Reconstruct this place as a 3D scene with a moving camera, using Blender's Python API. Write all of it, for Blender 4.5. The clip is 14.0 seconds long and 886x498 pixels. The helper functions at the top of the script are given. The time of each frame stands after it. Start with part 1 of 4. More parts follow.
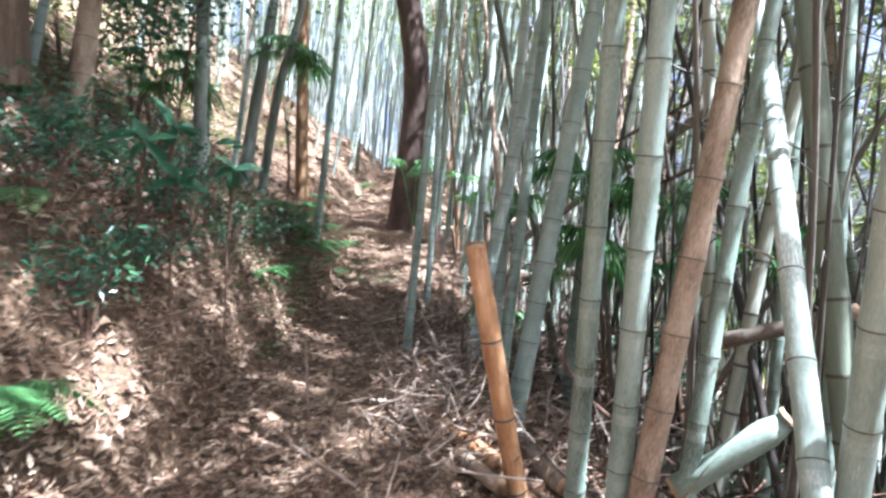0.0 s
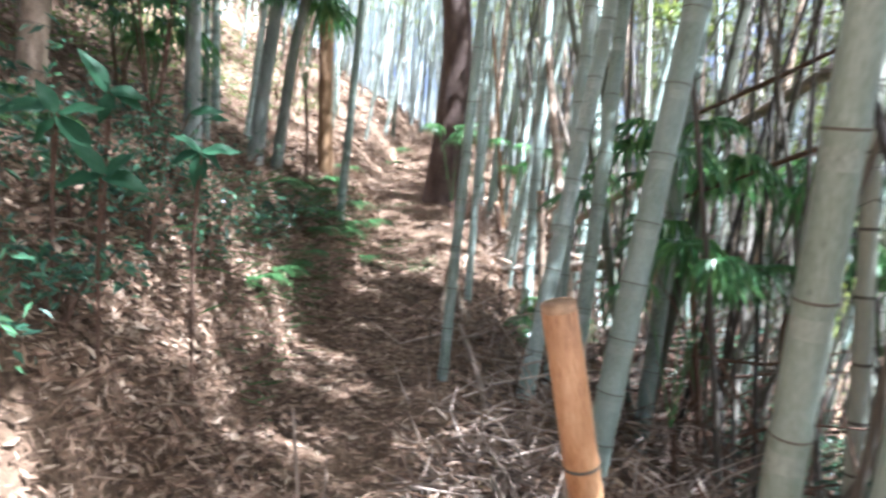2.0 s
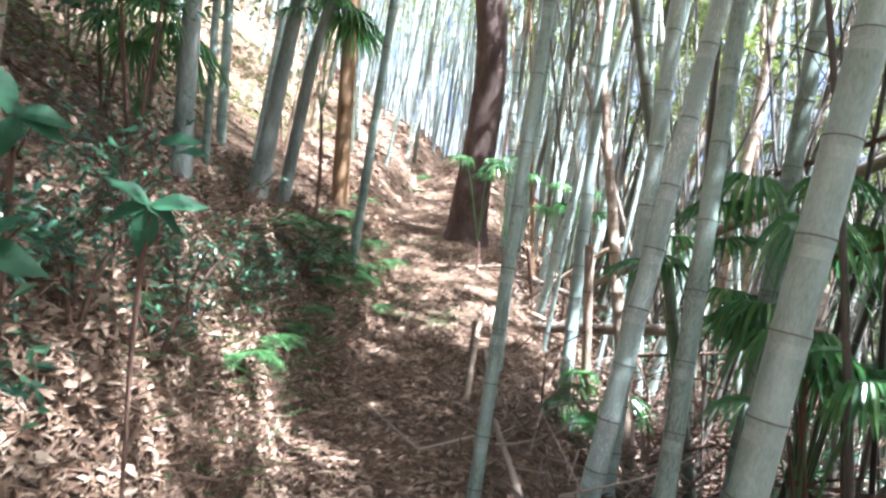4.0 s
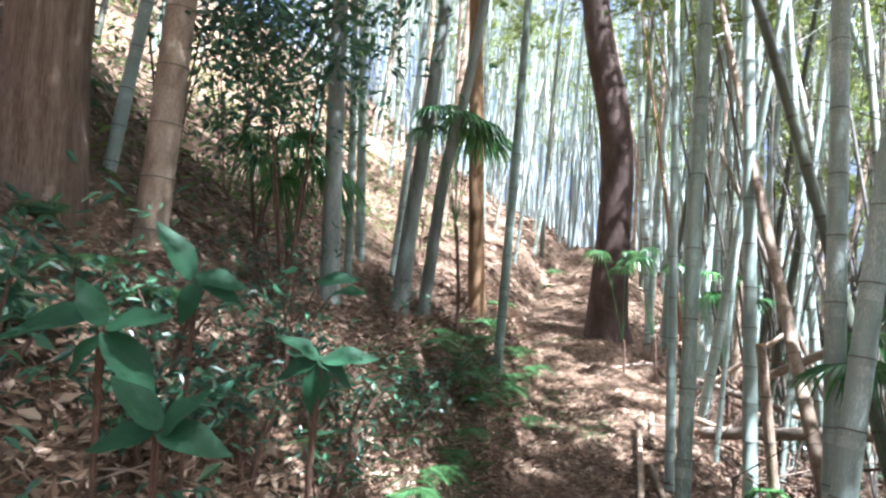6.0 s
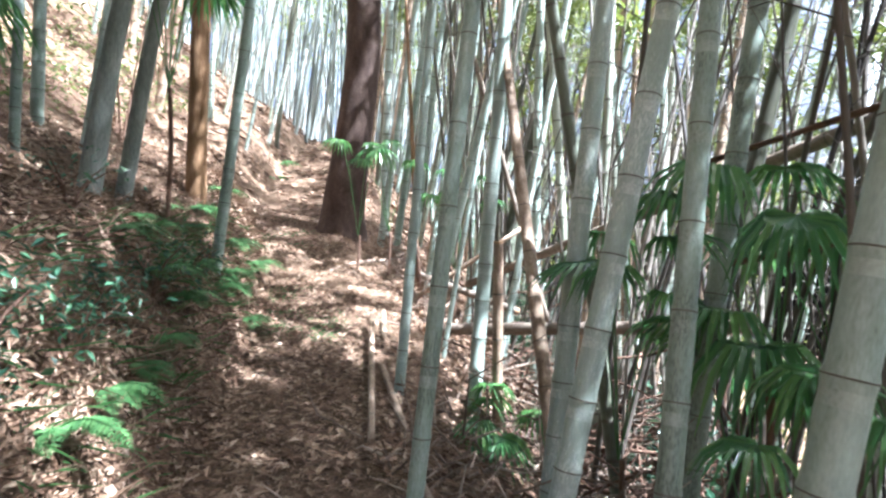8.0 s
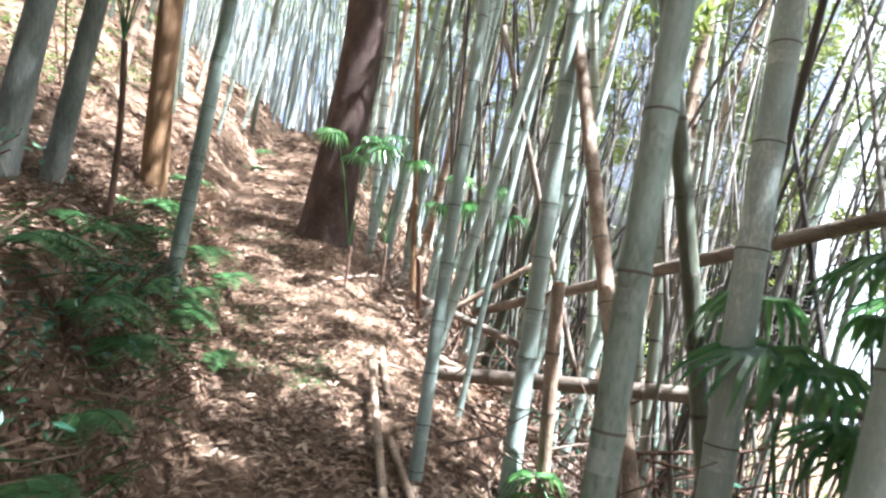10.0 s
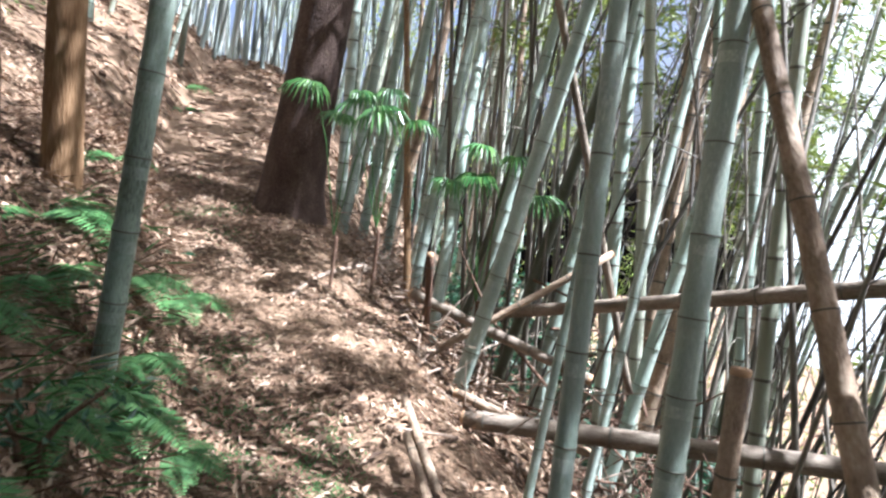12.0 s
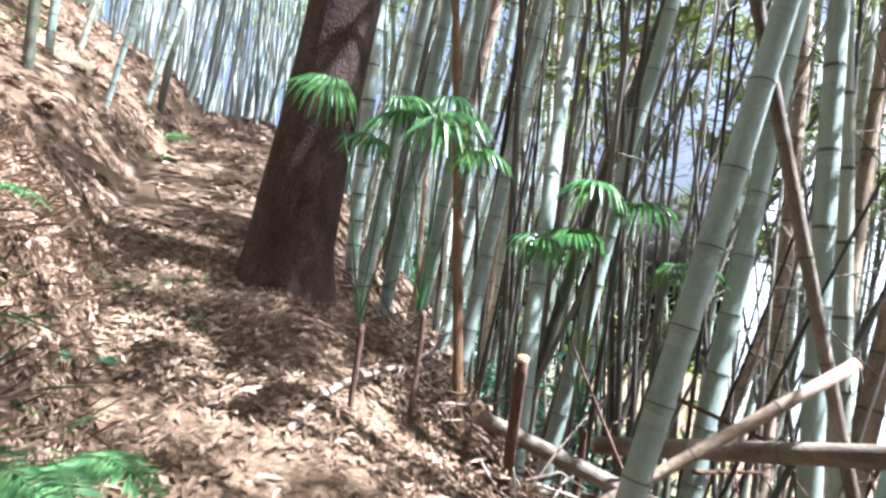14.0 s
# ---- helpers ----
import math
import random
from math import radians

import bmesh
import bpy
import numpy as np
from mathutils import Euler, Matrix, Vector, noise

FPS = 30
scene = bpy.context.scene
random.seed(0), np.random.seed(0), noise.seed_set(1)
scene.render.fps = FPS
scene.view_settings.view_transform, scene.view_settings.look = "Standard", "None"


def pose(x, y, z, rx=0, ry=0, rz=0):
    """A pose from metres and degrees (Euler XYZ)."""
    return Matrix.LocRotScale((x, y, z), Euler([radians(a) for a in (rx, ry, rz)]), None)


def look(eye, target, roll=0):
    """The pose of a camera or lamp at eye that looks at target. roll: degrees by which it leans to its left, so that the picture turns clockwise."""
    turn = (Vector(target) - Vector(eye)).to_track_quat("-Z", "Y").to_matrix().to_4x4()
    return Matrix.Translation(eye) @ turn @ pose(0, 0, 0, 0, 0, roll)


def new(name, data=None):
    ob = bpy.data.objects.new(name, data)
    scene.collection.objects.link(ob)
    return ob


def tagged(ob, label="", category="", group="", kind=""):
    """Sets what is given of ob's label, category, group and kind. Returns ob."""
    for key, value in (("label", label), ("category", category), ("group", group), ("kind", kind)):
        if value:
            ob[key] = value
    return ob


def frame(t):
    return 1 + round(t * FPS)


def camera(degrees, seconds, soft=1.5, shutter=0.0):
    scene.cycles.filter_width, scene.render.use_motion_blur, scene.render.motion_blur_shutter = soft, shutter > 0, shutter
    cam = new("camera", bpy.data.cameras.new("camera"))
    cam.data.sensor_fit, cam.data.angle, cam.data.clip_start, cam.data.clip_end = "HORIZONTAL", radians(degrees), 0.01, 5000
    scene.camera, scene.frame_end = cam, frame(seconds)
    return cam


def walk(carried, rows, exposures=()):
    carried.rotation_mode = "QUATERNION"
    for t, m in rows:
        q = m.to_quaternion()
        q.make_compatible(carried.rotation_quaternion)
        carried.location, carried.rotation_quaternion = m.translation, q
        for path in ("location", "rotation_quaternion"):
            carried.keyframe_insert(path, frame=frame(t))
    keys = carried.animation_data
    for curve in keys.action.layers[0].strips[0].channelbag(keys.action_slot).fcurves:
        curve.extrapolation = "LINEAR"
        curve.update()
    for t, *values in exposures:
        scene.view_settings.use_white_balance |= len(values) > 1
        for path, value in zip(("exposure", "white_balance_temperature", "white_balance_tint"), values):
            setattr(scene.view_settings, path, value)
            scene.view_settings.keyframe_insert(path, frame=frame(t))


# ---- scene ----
cam = camera(67.4, 14.0, soft=2.5, shutter=0.3)
PATH = [
    (0, (0.747, 1.583, 1.871), (0.466, 3.563, 1.929), -0.6),
    (0.5, (0.74, 1.887, 2.0), (0.574, 3.879, 2.07), -1.9),
    (1, (0.74, 2.096, 2.058), (0.561, 4.085, 2.162), -3.4),
    (1.5, (0.529, 2.286, 2.099), (0.398, 4.28, 2.187), -0.5),
    (2, (0.543, 2.711, 2.142), (0.145, 4.67, 2.08), -0.1),
    (2.2, (0.585, 2.833, 2.18), (0.0, 4.745, 2.12), -3.3),
    (4.3, (0.188, 3.573, 2.427), (-0.205, 5.533, 2.484), 4.3),
    (4.5, (0.16, 3.54, 2.476), (-0.186, 5.506, 2.598), 4.3),
    (5, (0.102, 3.588, 2.515), (-0.337, 5.519, 2.795), 3.1),
    (5.5, (0.065, 3.633, 2.503), (-0.661, 5.48, 2.759), 0.8),
    (6, (0.071, 3.639, 2.502), (-0.72, 5.456, 2.778), -0.6),
    (6.5, (0.082, 3.686, 2.488), (-0.593, 5.549, 2.764), -1.4),
    (7, (0.108, 3.827, 2.454), (-0.224, 5.792, 2.617), 0.1),
    (7.5, (-0.041, 3.979, 2.451), (-0.127, 5.976, 2.403), 1.1),
    (8, (-0.073, 4.232, 2.464), (-0.104, 6.232, 2.438), 1.1),
    (8.2, (-0.104, 4.374, 2.474), (-0.243, 6.369, 2.453), 0.4),
    (10.3, (-0.571, 5.607, 2.607), (-0.486, 7.605, 2.591), 5.5),
    (10.5, (-0.644, 5.781, 2.603), (-0.592, 7.78, 2.641), 5.9),
    (11, (-0.763, 6.052, 2.777), (-0.688, 8.05, 2.744), 3.4),
    (11.5, (-0.848, 6.368, 2.843), (-0.453, 8.325, 2.734), 5.2),
    (12, (-1.02, 6.719, 2.977), (-0.727, 8.685, 2.758), 5.2),
    (12.5, (-0.966, 7.203, 2.878), (-0.524, 9.142, 2.665), 6.6),
    (13, (-0.992, 7.59, 2.906), (-0.617, 9.542, 2.685), 4.8),
    (13.5, (-1.135, 8.044, 2.932), (-0.807, 10.008, 2.744), 5.2),
    (14, (-1.207, 8.48, 2.863), (-0.902, 10.457, 2.858), 5.6),
]
walk(cam, [(t, look(eye, target, roll)) for t, eye, target, roll in PATH], [(0, 3.13, 5250, 14), (1.5, 3.06, 5250, 14), (2.2, 3.35, 5250, 14), (4.5, 3.43, 5300, 14), (5.5, 3.05, 5300, 14), (6.5, 3.17, 5300, 14), (8, 3.30, 5350, 14), (10.5, 3.25, 5500, 14), (11.5, 2.68, 5500, 14), (14, 2.85, 5350, 14)])

# ---- world, sun ----
SUN_DIR = Vector((0.46, -0.14, 0.875)).normalized()
world = bpy.data.worlds.new("world")
scene.world = world
world.use_nodes = True
wn = world.node_tree.nodes
sky = wn.new("ShaderNodeTexSky")
sky.sky_type, sky.sun_disc = "NISHITA", False
sky.sun_elevation = math.asin(SUN_DIR.z)
sky.sun_rotation = math.atan2(SUN_DIR.x, SUN_DIR.y)
sky.air_density, sky.dust_density, sky.ozone_density = 0.7, 9.0, 0.6
world.node_tree.links.new(sky.outputs[0], wn["Background"].inputs[0])
wn["Background"].inputs[1].default_value = 0.062
sun = new("sun", bpy.data.lights.new("sun", "SUN"))
sun.data.energy, sun.data.angle, sun.data.color = 5.0, radians(0.5), (1.0, 0.96, 0.90)
sun.matrix_world = look(SUN_DIR * 60, (0, 0, 0))

rng = np.random.default_rng(11)


# ---- materials ----
def material(name, colours, scale=8.0, rough=0.7, bump=0.25, bump_scale=60.0, stretch=(1, 1, 1), island=0.0, objrand=0.0, translucent=0.0, spec=0.3, fine=0.35):
    """A noise-mixed surface: colours runs from dark to light."""
    m = bpy.data.materials.new(name)
    m.use_nodes = True
    nt = m.node_tree
    n, link = nt.nodes, nt.links.new
    bsdf = n["Principled BSDF"]
    co = n.new("ShaderNodeTexCoord")
    mp = n.new("ShaderNodeMapping")
    mp.inputs["Scale"].default_value = stretch
    link(co.outputs["Object"], mp.inputs[0])
    big = n.new("ShaderNodeTexNoise")
    big.inputs["Scale"].default_value, big.inputs["Detail"].default_value = scale, 5
    link(mp.outputs[0], big.inputs["Vector"])
    small = n.new("ShaderNodeTexNoise")
    small.inputs["Scale"].default_value, small.inputs["Detail"].default_value = bump_scale, 6
    link(mp.outputs[0], small.inputs["Vector"])
    mix = n.new("ShaderNodeMix")
    mix.inputs[0].default_value = fine
    link(big.outputs[0], mix.inputs[2])
    link(small.outputs[0], mix.inputs[3])
    value = mix.outputs[0]
    for amount, node, out in ((island, "ShaderNodeNewGeometry", "Random Per Island"), (objrand, "ShaderNodeObjectInfo", "Random")):
        if amount:
            src = n.new(node)
            mm = n.new("ShaderNodeMix")
            mm.inputs[0].default_value = amount
            link(value, mm.inputs[2])
            link(src.outputs[out], mm.inputs[3])
            value = mm.outputs[0]
    ramp = n.new("ShaderNodeValToRGB")
    lo, hi = (0.04, 0.96) if island > 0.5 else (0.3, 0.7)
    el = ramp.color_ramp.elements
    while len(el) < len(colours):
        el.new(0.5)
    for i, c in enumerate(colours):
        el[i].position = lo + (hi - lo) * i / (len(colours) - 1)
        el[i].color = (*c, 1)
    link(value, ramp.inputs[0])
    link(ramp.outputs[0], bsdf.inputs["Base Color"])
    bsdf.inputs["Roughness"].default_value = rough
    bsdf.inputs["Specular IOR Level"].default_value = spec
    if bump:
        b = n.new("ShaderNodeBump")
        b.inputs["Strength"].default_value, b.inputs["Distance"].default_value = bump, 0.02
        link(small.outputs[0], b.inputs["Height"])
        link(b.outputs[0], bsdf.inputs["Normal"])
    if translucent:
        tr = n.new("ShaderNodeBsdfTranslucent")
        link(ramp.outputs[0], tr.inputs[0])
        ms = n.new("ShaderNodeMixShader")
        ms.inputs[0].default_value = translucent
        link(bsdf.outputs[0], ms.inputs[1])
        link(tr.outputs[0], ms.inputs[2])
        link(ms.outputs[0], n["Material Output"].inputs[0])
    return m


SOIL = material("soil", [(0.05, 0.032, 0.02), (0.13, 0.085, 0.052), (0.24, 0.165, 0.105)], 2.2, 0.95, 0.9, 45, fine=0.6)
LITTER = material("dry_leaves", [(0.045, 0.027, 0.017), (0.12, 0.072, 0.042), (0.18, 0.115, 0.072), (0.26, 0.18, 0.12), (0.42, 0.33, 0.24)], 3, 0.75, 0.0, 40, island=0.85, spec=0.25)
CULM = material("bamboo_green", [(0.06, 0.075, 0.055), (0.17, 0.22, 0.175), (0.235, 0.295, 0.25), (0.29, 0.35, 0.30), (0.55, 0.60, 0.55)], 4.0, 0.42, 0.15, 90, (1.8, 1.8, 0.5), objrand=0.2, spec=0.45, fine=0.42)
# darker copy of CULM; the dense grove's shade is put into the colour
CULM_FAR = material("bamboo_green_shaded", [(0.06, 0.065, 0.042), (0.15, 0.175, 0.125), (0.20, 0.22, 0.165), (0.36, 0.38, 0.31)], 1.4, 0.45, 0.05, 45, (3, 3, 0.5), objrand=0.5, spec=0.4)
CULM_TAN = material("bamboo_dead", [(0.07, 0.048, 0.032), (0.21, 0.15, 0.10), (0.33, 0.25, 0.175), (0.46, 0.38, 0.285)], 7.0, 0.65, 0.35, 60, (2.0, 2.0, 0.8), spec=0.3)
CULM_ORANGE = material("bamboo_cut", [(0.13, 0.06, 0.025), (0.38, 0.19, 0.08), (0.50, 0.29, 0.14), (0.58, 0.40, 0.24)], 6.0, 0.55, 0.2, 60, (3, 3, 0.6), spec=0.4)
# paler far copy; sunlight and haze on the distant culms are put into the colour
CULM_PALE = material("bamboo_far_sunlit", [(0.10, 0.12, 0.11), (0.20, 0.24, 0.22), (0.30, 0.34, 0.32), (0.46, 0.50, 0.47)], 1.4, 0.45, 0.05, 45, (2, 2, 0.4), island=0.4, spec=0.4)
CULM_OLD = material("bamboo_weathered", [(0.05, 0.04, 0.03), (0.13, 0.105, 0.08), (0.21, 0.175, 0.135), (0.34, 0.30, 0.25)], 5.0, 0.75, 0.3, 60, (2.5, 2.5, 0.7), spec=0.2)
WAX = material("bamboo_wax_band", [(0.10, 0.125, 0.10), (0.24, 0.29, 0.245), (0.31, 0.365, 0.32), (0.55, 0.60, 0.55)], 5.0, 0.5, 0.15, 90, (1.8, 1.8, 0.8), objrand=0.2, fine=0.42)
NODE_DARK = material("node_scar", [(0.04, 0.038, 0.03), (0.15, 0.14, 0.11)], 20, 0.8, 0.2, 80)
BARK = material("dark_bark", [(0.016, 0.010, 0.008), (0.045, 0.028, 0.021), (0.072, 0.048, 0.037), (0.13, 0.095, 0.078)], 5, 0.92, 0.8, 55, (1.6, 1.6, 0.8), fine=0.5)
BARK_RED = material("red_brown_bark", [(0.085, 0.046, 0.02), (0.19, 0.11, 0.052), (0.29, 0.185, 0.10)], 5, 0.85, 0.6, 40, (4, 4, 0.4), fine=0.5)
BARK_CEDAR = material("cedar_bark", [(0.05, 0.028, 0.018), (0.12, 0.07, 0.045), (0.2, 0.13, 0.09)], 5, 0.9, 0.8, 40, (5, 5, 0.3), fine=0.5)
TRUNK_CEDAR = material("stringy_cedar_bark", [(0.06, 0.038, 0.025), (0.14, 0.092, 0.06), (0.21, 0.15, 0.105), (0.30, 0.23, 0.17)], 6, 0.9, 0.9, 45, (5, 5, 0.25), fine=0.5)
BARK_GREY = material("grey_bark", [(0.09, 0.105, 0.085), (0.20, 0.22, 0.19), (0.36, 0.37, 0.33)], 4, 0.8, 0.3, 40, (2, 2, 0.6))
TWIG = material("dead_twig", [(0.06, 0.045, 0.035), (0.2, 0.15, 0.11), (0.5, 0.42, 0.34)], 6, 0.85, 0.4, 50, island=0.6)
CUT = material("cut_wood", [(0.25, 0.15, 0.08), (0.45, 0.30, 0.18)], 30, 0.8, 0.2, 80)
HOLLOW_SHADE = material("hollow_shade", [(0.03, 0.02, 0.012), (0.08, 0.05, 0.03)], 20, 0.9, 0.2, 60)
LEAF_BAMBOO = material("bamboo_leaf", [(0.07, 0.11, 0.025), (0.15, 0.20, 0.045), (0.27, 0.29, 0.07)], 1.0, 0.5, 0.0, 30, island=0.7, translucent=0.35, spec=0.3)
LEAF_SHRUB = material("shrub_leaf", [(0.020, 0.060, 0.036), (0.040, 0.11, 0.060), (0.09, 0.19, 0.085)], 2.0, 0.32, 0.0, 30, island=0.75, translucent=0.28, spec=0.5)
LEAF_BROAD = material("broad_leaf", [(0.012, 0.045, 0.022), (0.022, 0.075, 0.034), (0.045, 0.12, 0.045)], 9.0, 0.55, 0.2, 60, island=0.6, translucent=0.25, spec=0.25)
LEAF_TREE = material("tree_leaf", [(0.05, 0.10, 0.03), (0.11, 0.18, 0.05), (0.24, 0.28, 0.08)], 1.0, 0.4, 0.0, 30, island=0.7, translucent=0.4, spec=0.4)
FERN = material("fern_leaf", [(0.03, 0.09, 0.03), (0.065, 0.16, 0.05), (0.12, 0.24, 0.08)], 4.0, 0.5, 0.0, 40, island=0.6, translucent=0.35)
PALM = material("fan_palm_leaf", [(0.025, 0.09, 0.03), (0.06, 0.17, 0.05), (0.15, 0.28, 0.08)], 3.0, 0.3, 0.0, 40, island=0.7, translucent=0.4, spec=0.55)
FOLIAGE_FAR = material("far_leaf", [(0.06, 0.11, 0.03), (0.13, 0.19, 0.05), (0.28, 0.31, 0.09)], 0.5, 0.5, 0.0, 30, island=0.8, translucent=0.4)

# ---- the hillside as numbers: a trail cut along a slope that falls to the +x side ----
TRAIL_Y = [-8, 1.5, 3.5, 6, 7.75, 10, 12.6, 16, 24, 40, 70]
TRAIL_X = [1.5, 0.6, 0.1, -0.55, -0.95, -1.3, -2.0, -2.6, -3.7, -7, -12]
TRAIL_Z = [-1.2, 0.42, 0.82, 1.25, 1.45, 1.86, 2.5, 3.35, 5.3, 7.2, 8.0]
BANK_U = [-60, -20, -8, -4, -2.2, -1.4, -0.8, -0.6, -0.4, 0]
BANK_Z = [26, 16, 6.6, 2.9, 1.5, 1.08, 0.8, 0.45, 0.03, 0]
FALL_U = [0, 0.45, 0.9, 1.4, 2.5, 5, 12, 30, 60]
FALL_Z = [0, 0, -0.15, -0.5, -1.5, -4.2, -12.0, -36, -70]


SMOOTH_Y = np.linspace(-20, 80, 1001)


def smoothed(values):
    v = np.interp(SMOOTH_Y, TRAIL_Y, values)
    return np.convolve(np.pad(v, 12, "edge"), np.ones(25) / 25, "valid")


SMOOTH_X, SMOOTH_Z = smoothed(TRAIL_X), smoothed(TRAIL_Z)


def trail_x(y):
    return np.interp(y, SMOOTH_Y, SMOOTH_X)


def lumps(x, y):
    return (np.sin(x * 2.1 + 1.3 * np.sin(y * 1.3)) * np.cos(y * 1.7 + 0.9 * np.sin(x * 1.1))
            + 0.5 * np.sin(x * 5.3 + y * 2.2) * np.sin(y * 4.7 - x * 1.9) + 0.25 * np.sin(x * 11.1 - y * 7.3) * np.sin(y * 12.7 + x * 3.1))


def ground(x, y):
    x, y = np.asarray(x, float), np.asarray(y, float)
    u = x - trail_x(y)
    bank = np.interp(y, [3, 5, 6.3, 8.6], [1.3, 1.5, 1.4, 1.0]) * np.interp(u + np.interp(y, [3.0, 4.5, 8.0, 10.5, 13.5], [0.72, 0.42, 0.0, 0.0, 0.45]) * np.clip(-u, 0, 1.4), BANK_U, BANK_Z)
    fall = np.interp(u, FALL_U, FALL_Z)
    rough = 0.018 + 0.05 * np.clip(np.abs(u) - 0.4, 0, 1.2)
    return np.interp(y, SMOOTH_Y, SMOOTH_Z) + np.where(u < 0, bank, fall) + rough * lumps(x, y)


def gz(x, y):
    return float(ground(x, y))


# ---- mesh helpers ----
def mesh_of(name, verts, faces, mats, smooth=True, index=None):
    me = bpy.data.meshes.new(name)
    me.from_pydata([tuple(v) for v in verts] if not isinstance(verts, np.ndarray) else verts.tolist(), [], faces if isinstance(faces, list) else faces.tolist())
    for m in (mats if isinstance(mats, (list, tuple)) else [mats]):
        me.materials.append(m)
    if smooth:
        me.polygons.foreach_set("use_smooth", [True] * len(me.polygons))
    if index is not None:
        me.polygons.foreach_set("material_index", index)
    me.update()
    return me


def part(name, me, parent, label=""):
    ob = new(name, me)
    ob.parent = parent
    if label:
        ob["label"] = label
    return ob


def tube(points, radii, sides=10, cap=True):
    """Vertices and faces of a round bar along points."""
    P = np.asarray(points, float)
    R = np.broadcast_to(np.asarray(radii, float), (len(P),))
    T = np.gradient(P, axis=0)
    T /= np.linalg.norm(T, axis=1)[:, None] + 1e-9
    ref = np.array([1.0, 0, 0]) if abs(T[0][0]) < 0.8 else np.array([0, 1.0, 0])
    A = np.cross(T, ref)
    A /= np.linalg.norm(A, axis=1)[:, None]
    B = np.cross(T, A)
    ang = np.linspace(0, 2 * np.pi, sides, endpoint=False)
    V = (P[:, None, :] + R[:, None, None] * (np.cos(ang)[None, :, None] * A[:, None, :] + np.sin(ang)[None, :, None] * B[:, None, :])).reshape(-1, 3)
    F = []
    for i in range(len(P) - 1):
        for j in range(sides):
            k = (j + 1) % sides
            F.append([i * sides + j, i * sides + k, (i + 1) * sides + k, (i + 1) * sides + j])
    if cap:
        F.append(list(range(sides))[::-1])
        F.append([(len(P) - 1) * sides + j for j in range(sides)])
    return V, F


def merge(pieces):
    V, F, n = [], [], 0
    for v, f in pieces:
        V.append(np.asarray(v, float))
        F += [[i + n for i in q] for q in f]
        n += len(v)
    return np.concatenate(V), F


def unit(a):
    return a / (np.linalg.norm(a, axis=-1, keepdims=True) + 1e-9)


def leaf_mesh(name, base, along, up, length, width, mat, fold=0.25, droop=0.15):
    """Many folded, pointed leaves: arrays of base points, directions, upward sides, lengths and widths."""
    n = len(base)
    along = unit(along)
    side = unit(np.cross(along, up))
    nor = np.cross(side, along)
    L, W = np.broadcast_to(length, (n,))[:, None], np.broadcast_to(width, (n,))[:, None]
    mid = base + along * L * 0.42 - nor * L * droop * 0.34
    V = np.stack([base, mid + side * W * 0.5 + nor * W * fold, mid - side * W * 0.5 + nor * W * fold, base + along * L - nor * L * droop], 1).reshape(-1, 3)
    o = np.arange(n)[:, None] * 4
    F = np.concatenate([o + np.array([[0, 1, 3]]), o + np.array([[0, 3, 2]])], 0)
    return mesh_of(name, V, F, mat, smooth=False)


def rand_dir(n, zmin=-1.0, zmax=1.0):
    a, z = rng.uniform(0, 2 * np.pi, n), rng.uniform(zmin, zmax, n)
    r = np.sqrt(np.clip(1 - z * z, 0, 1))
    return np.stack([r * np.cos(a), r * np.sin(a), z], 1)


# ---- ground ----
gy = np.concatenate([[-400, -120, -50], np.arange(-20, 1, 0.6), np.arange(1, 15, 0.09), np.arange(15, 30, 0.35), np.arange(30, 62, 2), [80, 140, 400]])
gx = np.concatenate([[-400, -120, -60], np.arange(-30, -7, 1.2), np.arange(-7, 4, 0.09), np.arange(4, 30, 1.0), [40, 60, 120, 400]])
GX, GY = np.meshgrid(gx, gy)
GV = np.stack([GX, GY, ground(GX, GY)], -1).reshape(-1, 3)
i, j = np.meshgrid(np.arange(len(gx) - 1), np.arange(len(gy) - 1))
o = (j * len(gx) + i).reshape(-1, 1)
GF = np.concatenate([o, o + 1, o + 1 + len(gx), o + len(gx)], 1)
# glowing sheet added as the burnt-out distance; it also rims the culms with light
backdrop_mat = bpy.data.materials.new("glowing_backdrop")
backdrop_mat.use_nodes = True
glow = backdrop_mat.node_tree.nodes.new("ShaderNodeEmission")
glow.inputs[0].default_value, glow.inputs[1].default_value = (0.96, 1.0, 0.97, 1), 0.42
backdrop_mat.node_tree.links.new(glow.outputs[0], backdrop_mat.node_tree.nodes["Material Output"].inputs[0])
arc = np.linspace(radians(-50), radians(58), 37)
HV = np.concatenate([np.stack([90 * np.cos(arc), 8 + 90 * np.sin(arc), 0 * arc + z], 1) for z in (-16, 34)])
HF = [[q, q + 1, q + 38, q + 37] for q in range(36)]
tagged(new("backdrop", mesh_of("backdrop", HV, HF, backdrop_mat)), "glowing backdrop standing in for the bright distance beyond the grove", "backdrop", kind="structure")
tagged(new("ground", mesh_of("ground", GV, GF, SOIL)), "brown forest soil hillside with a trodden trail", "ground", kind="structure")


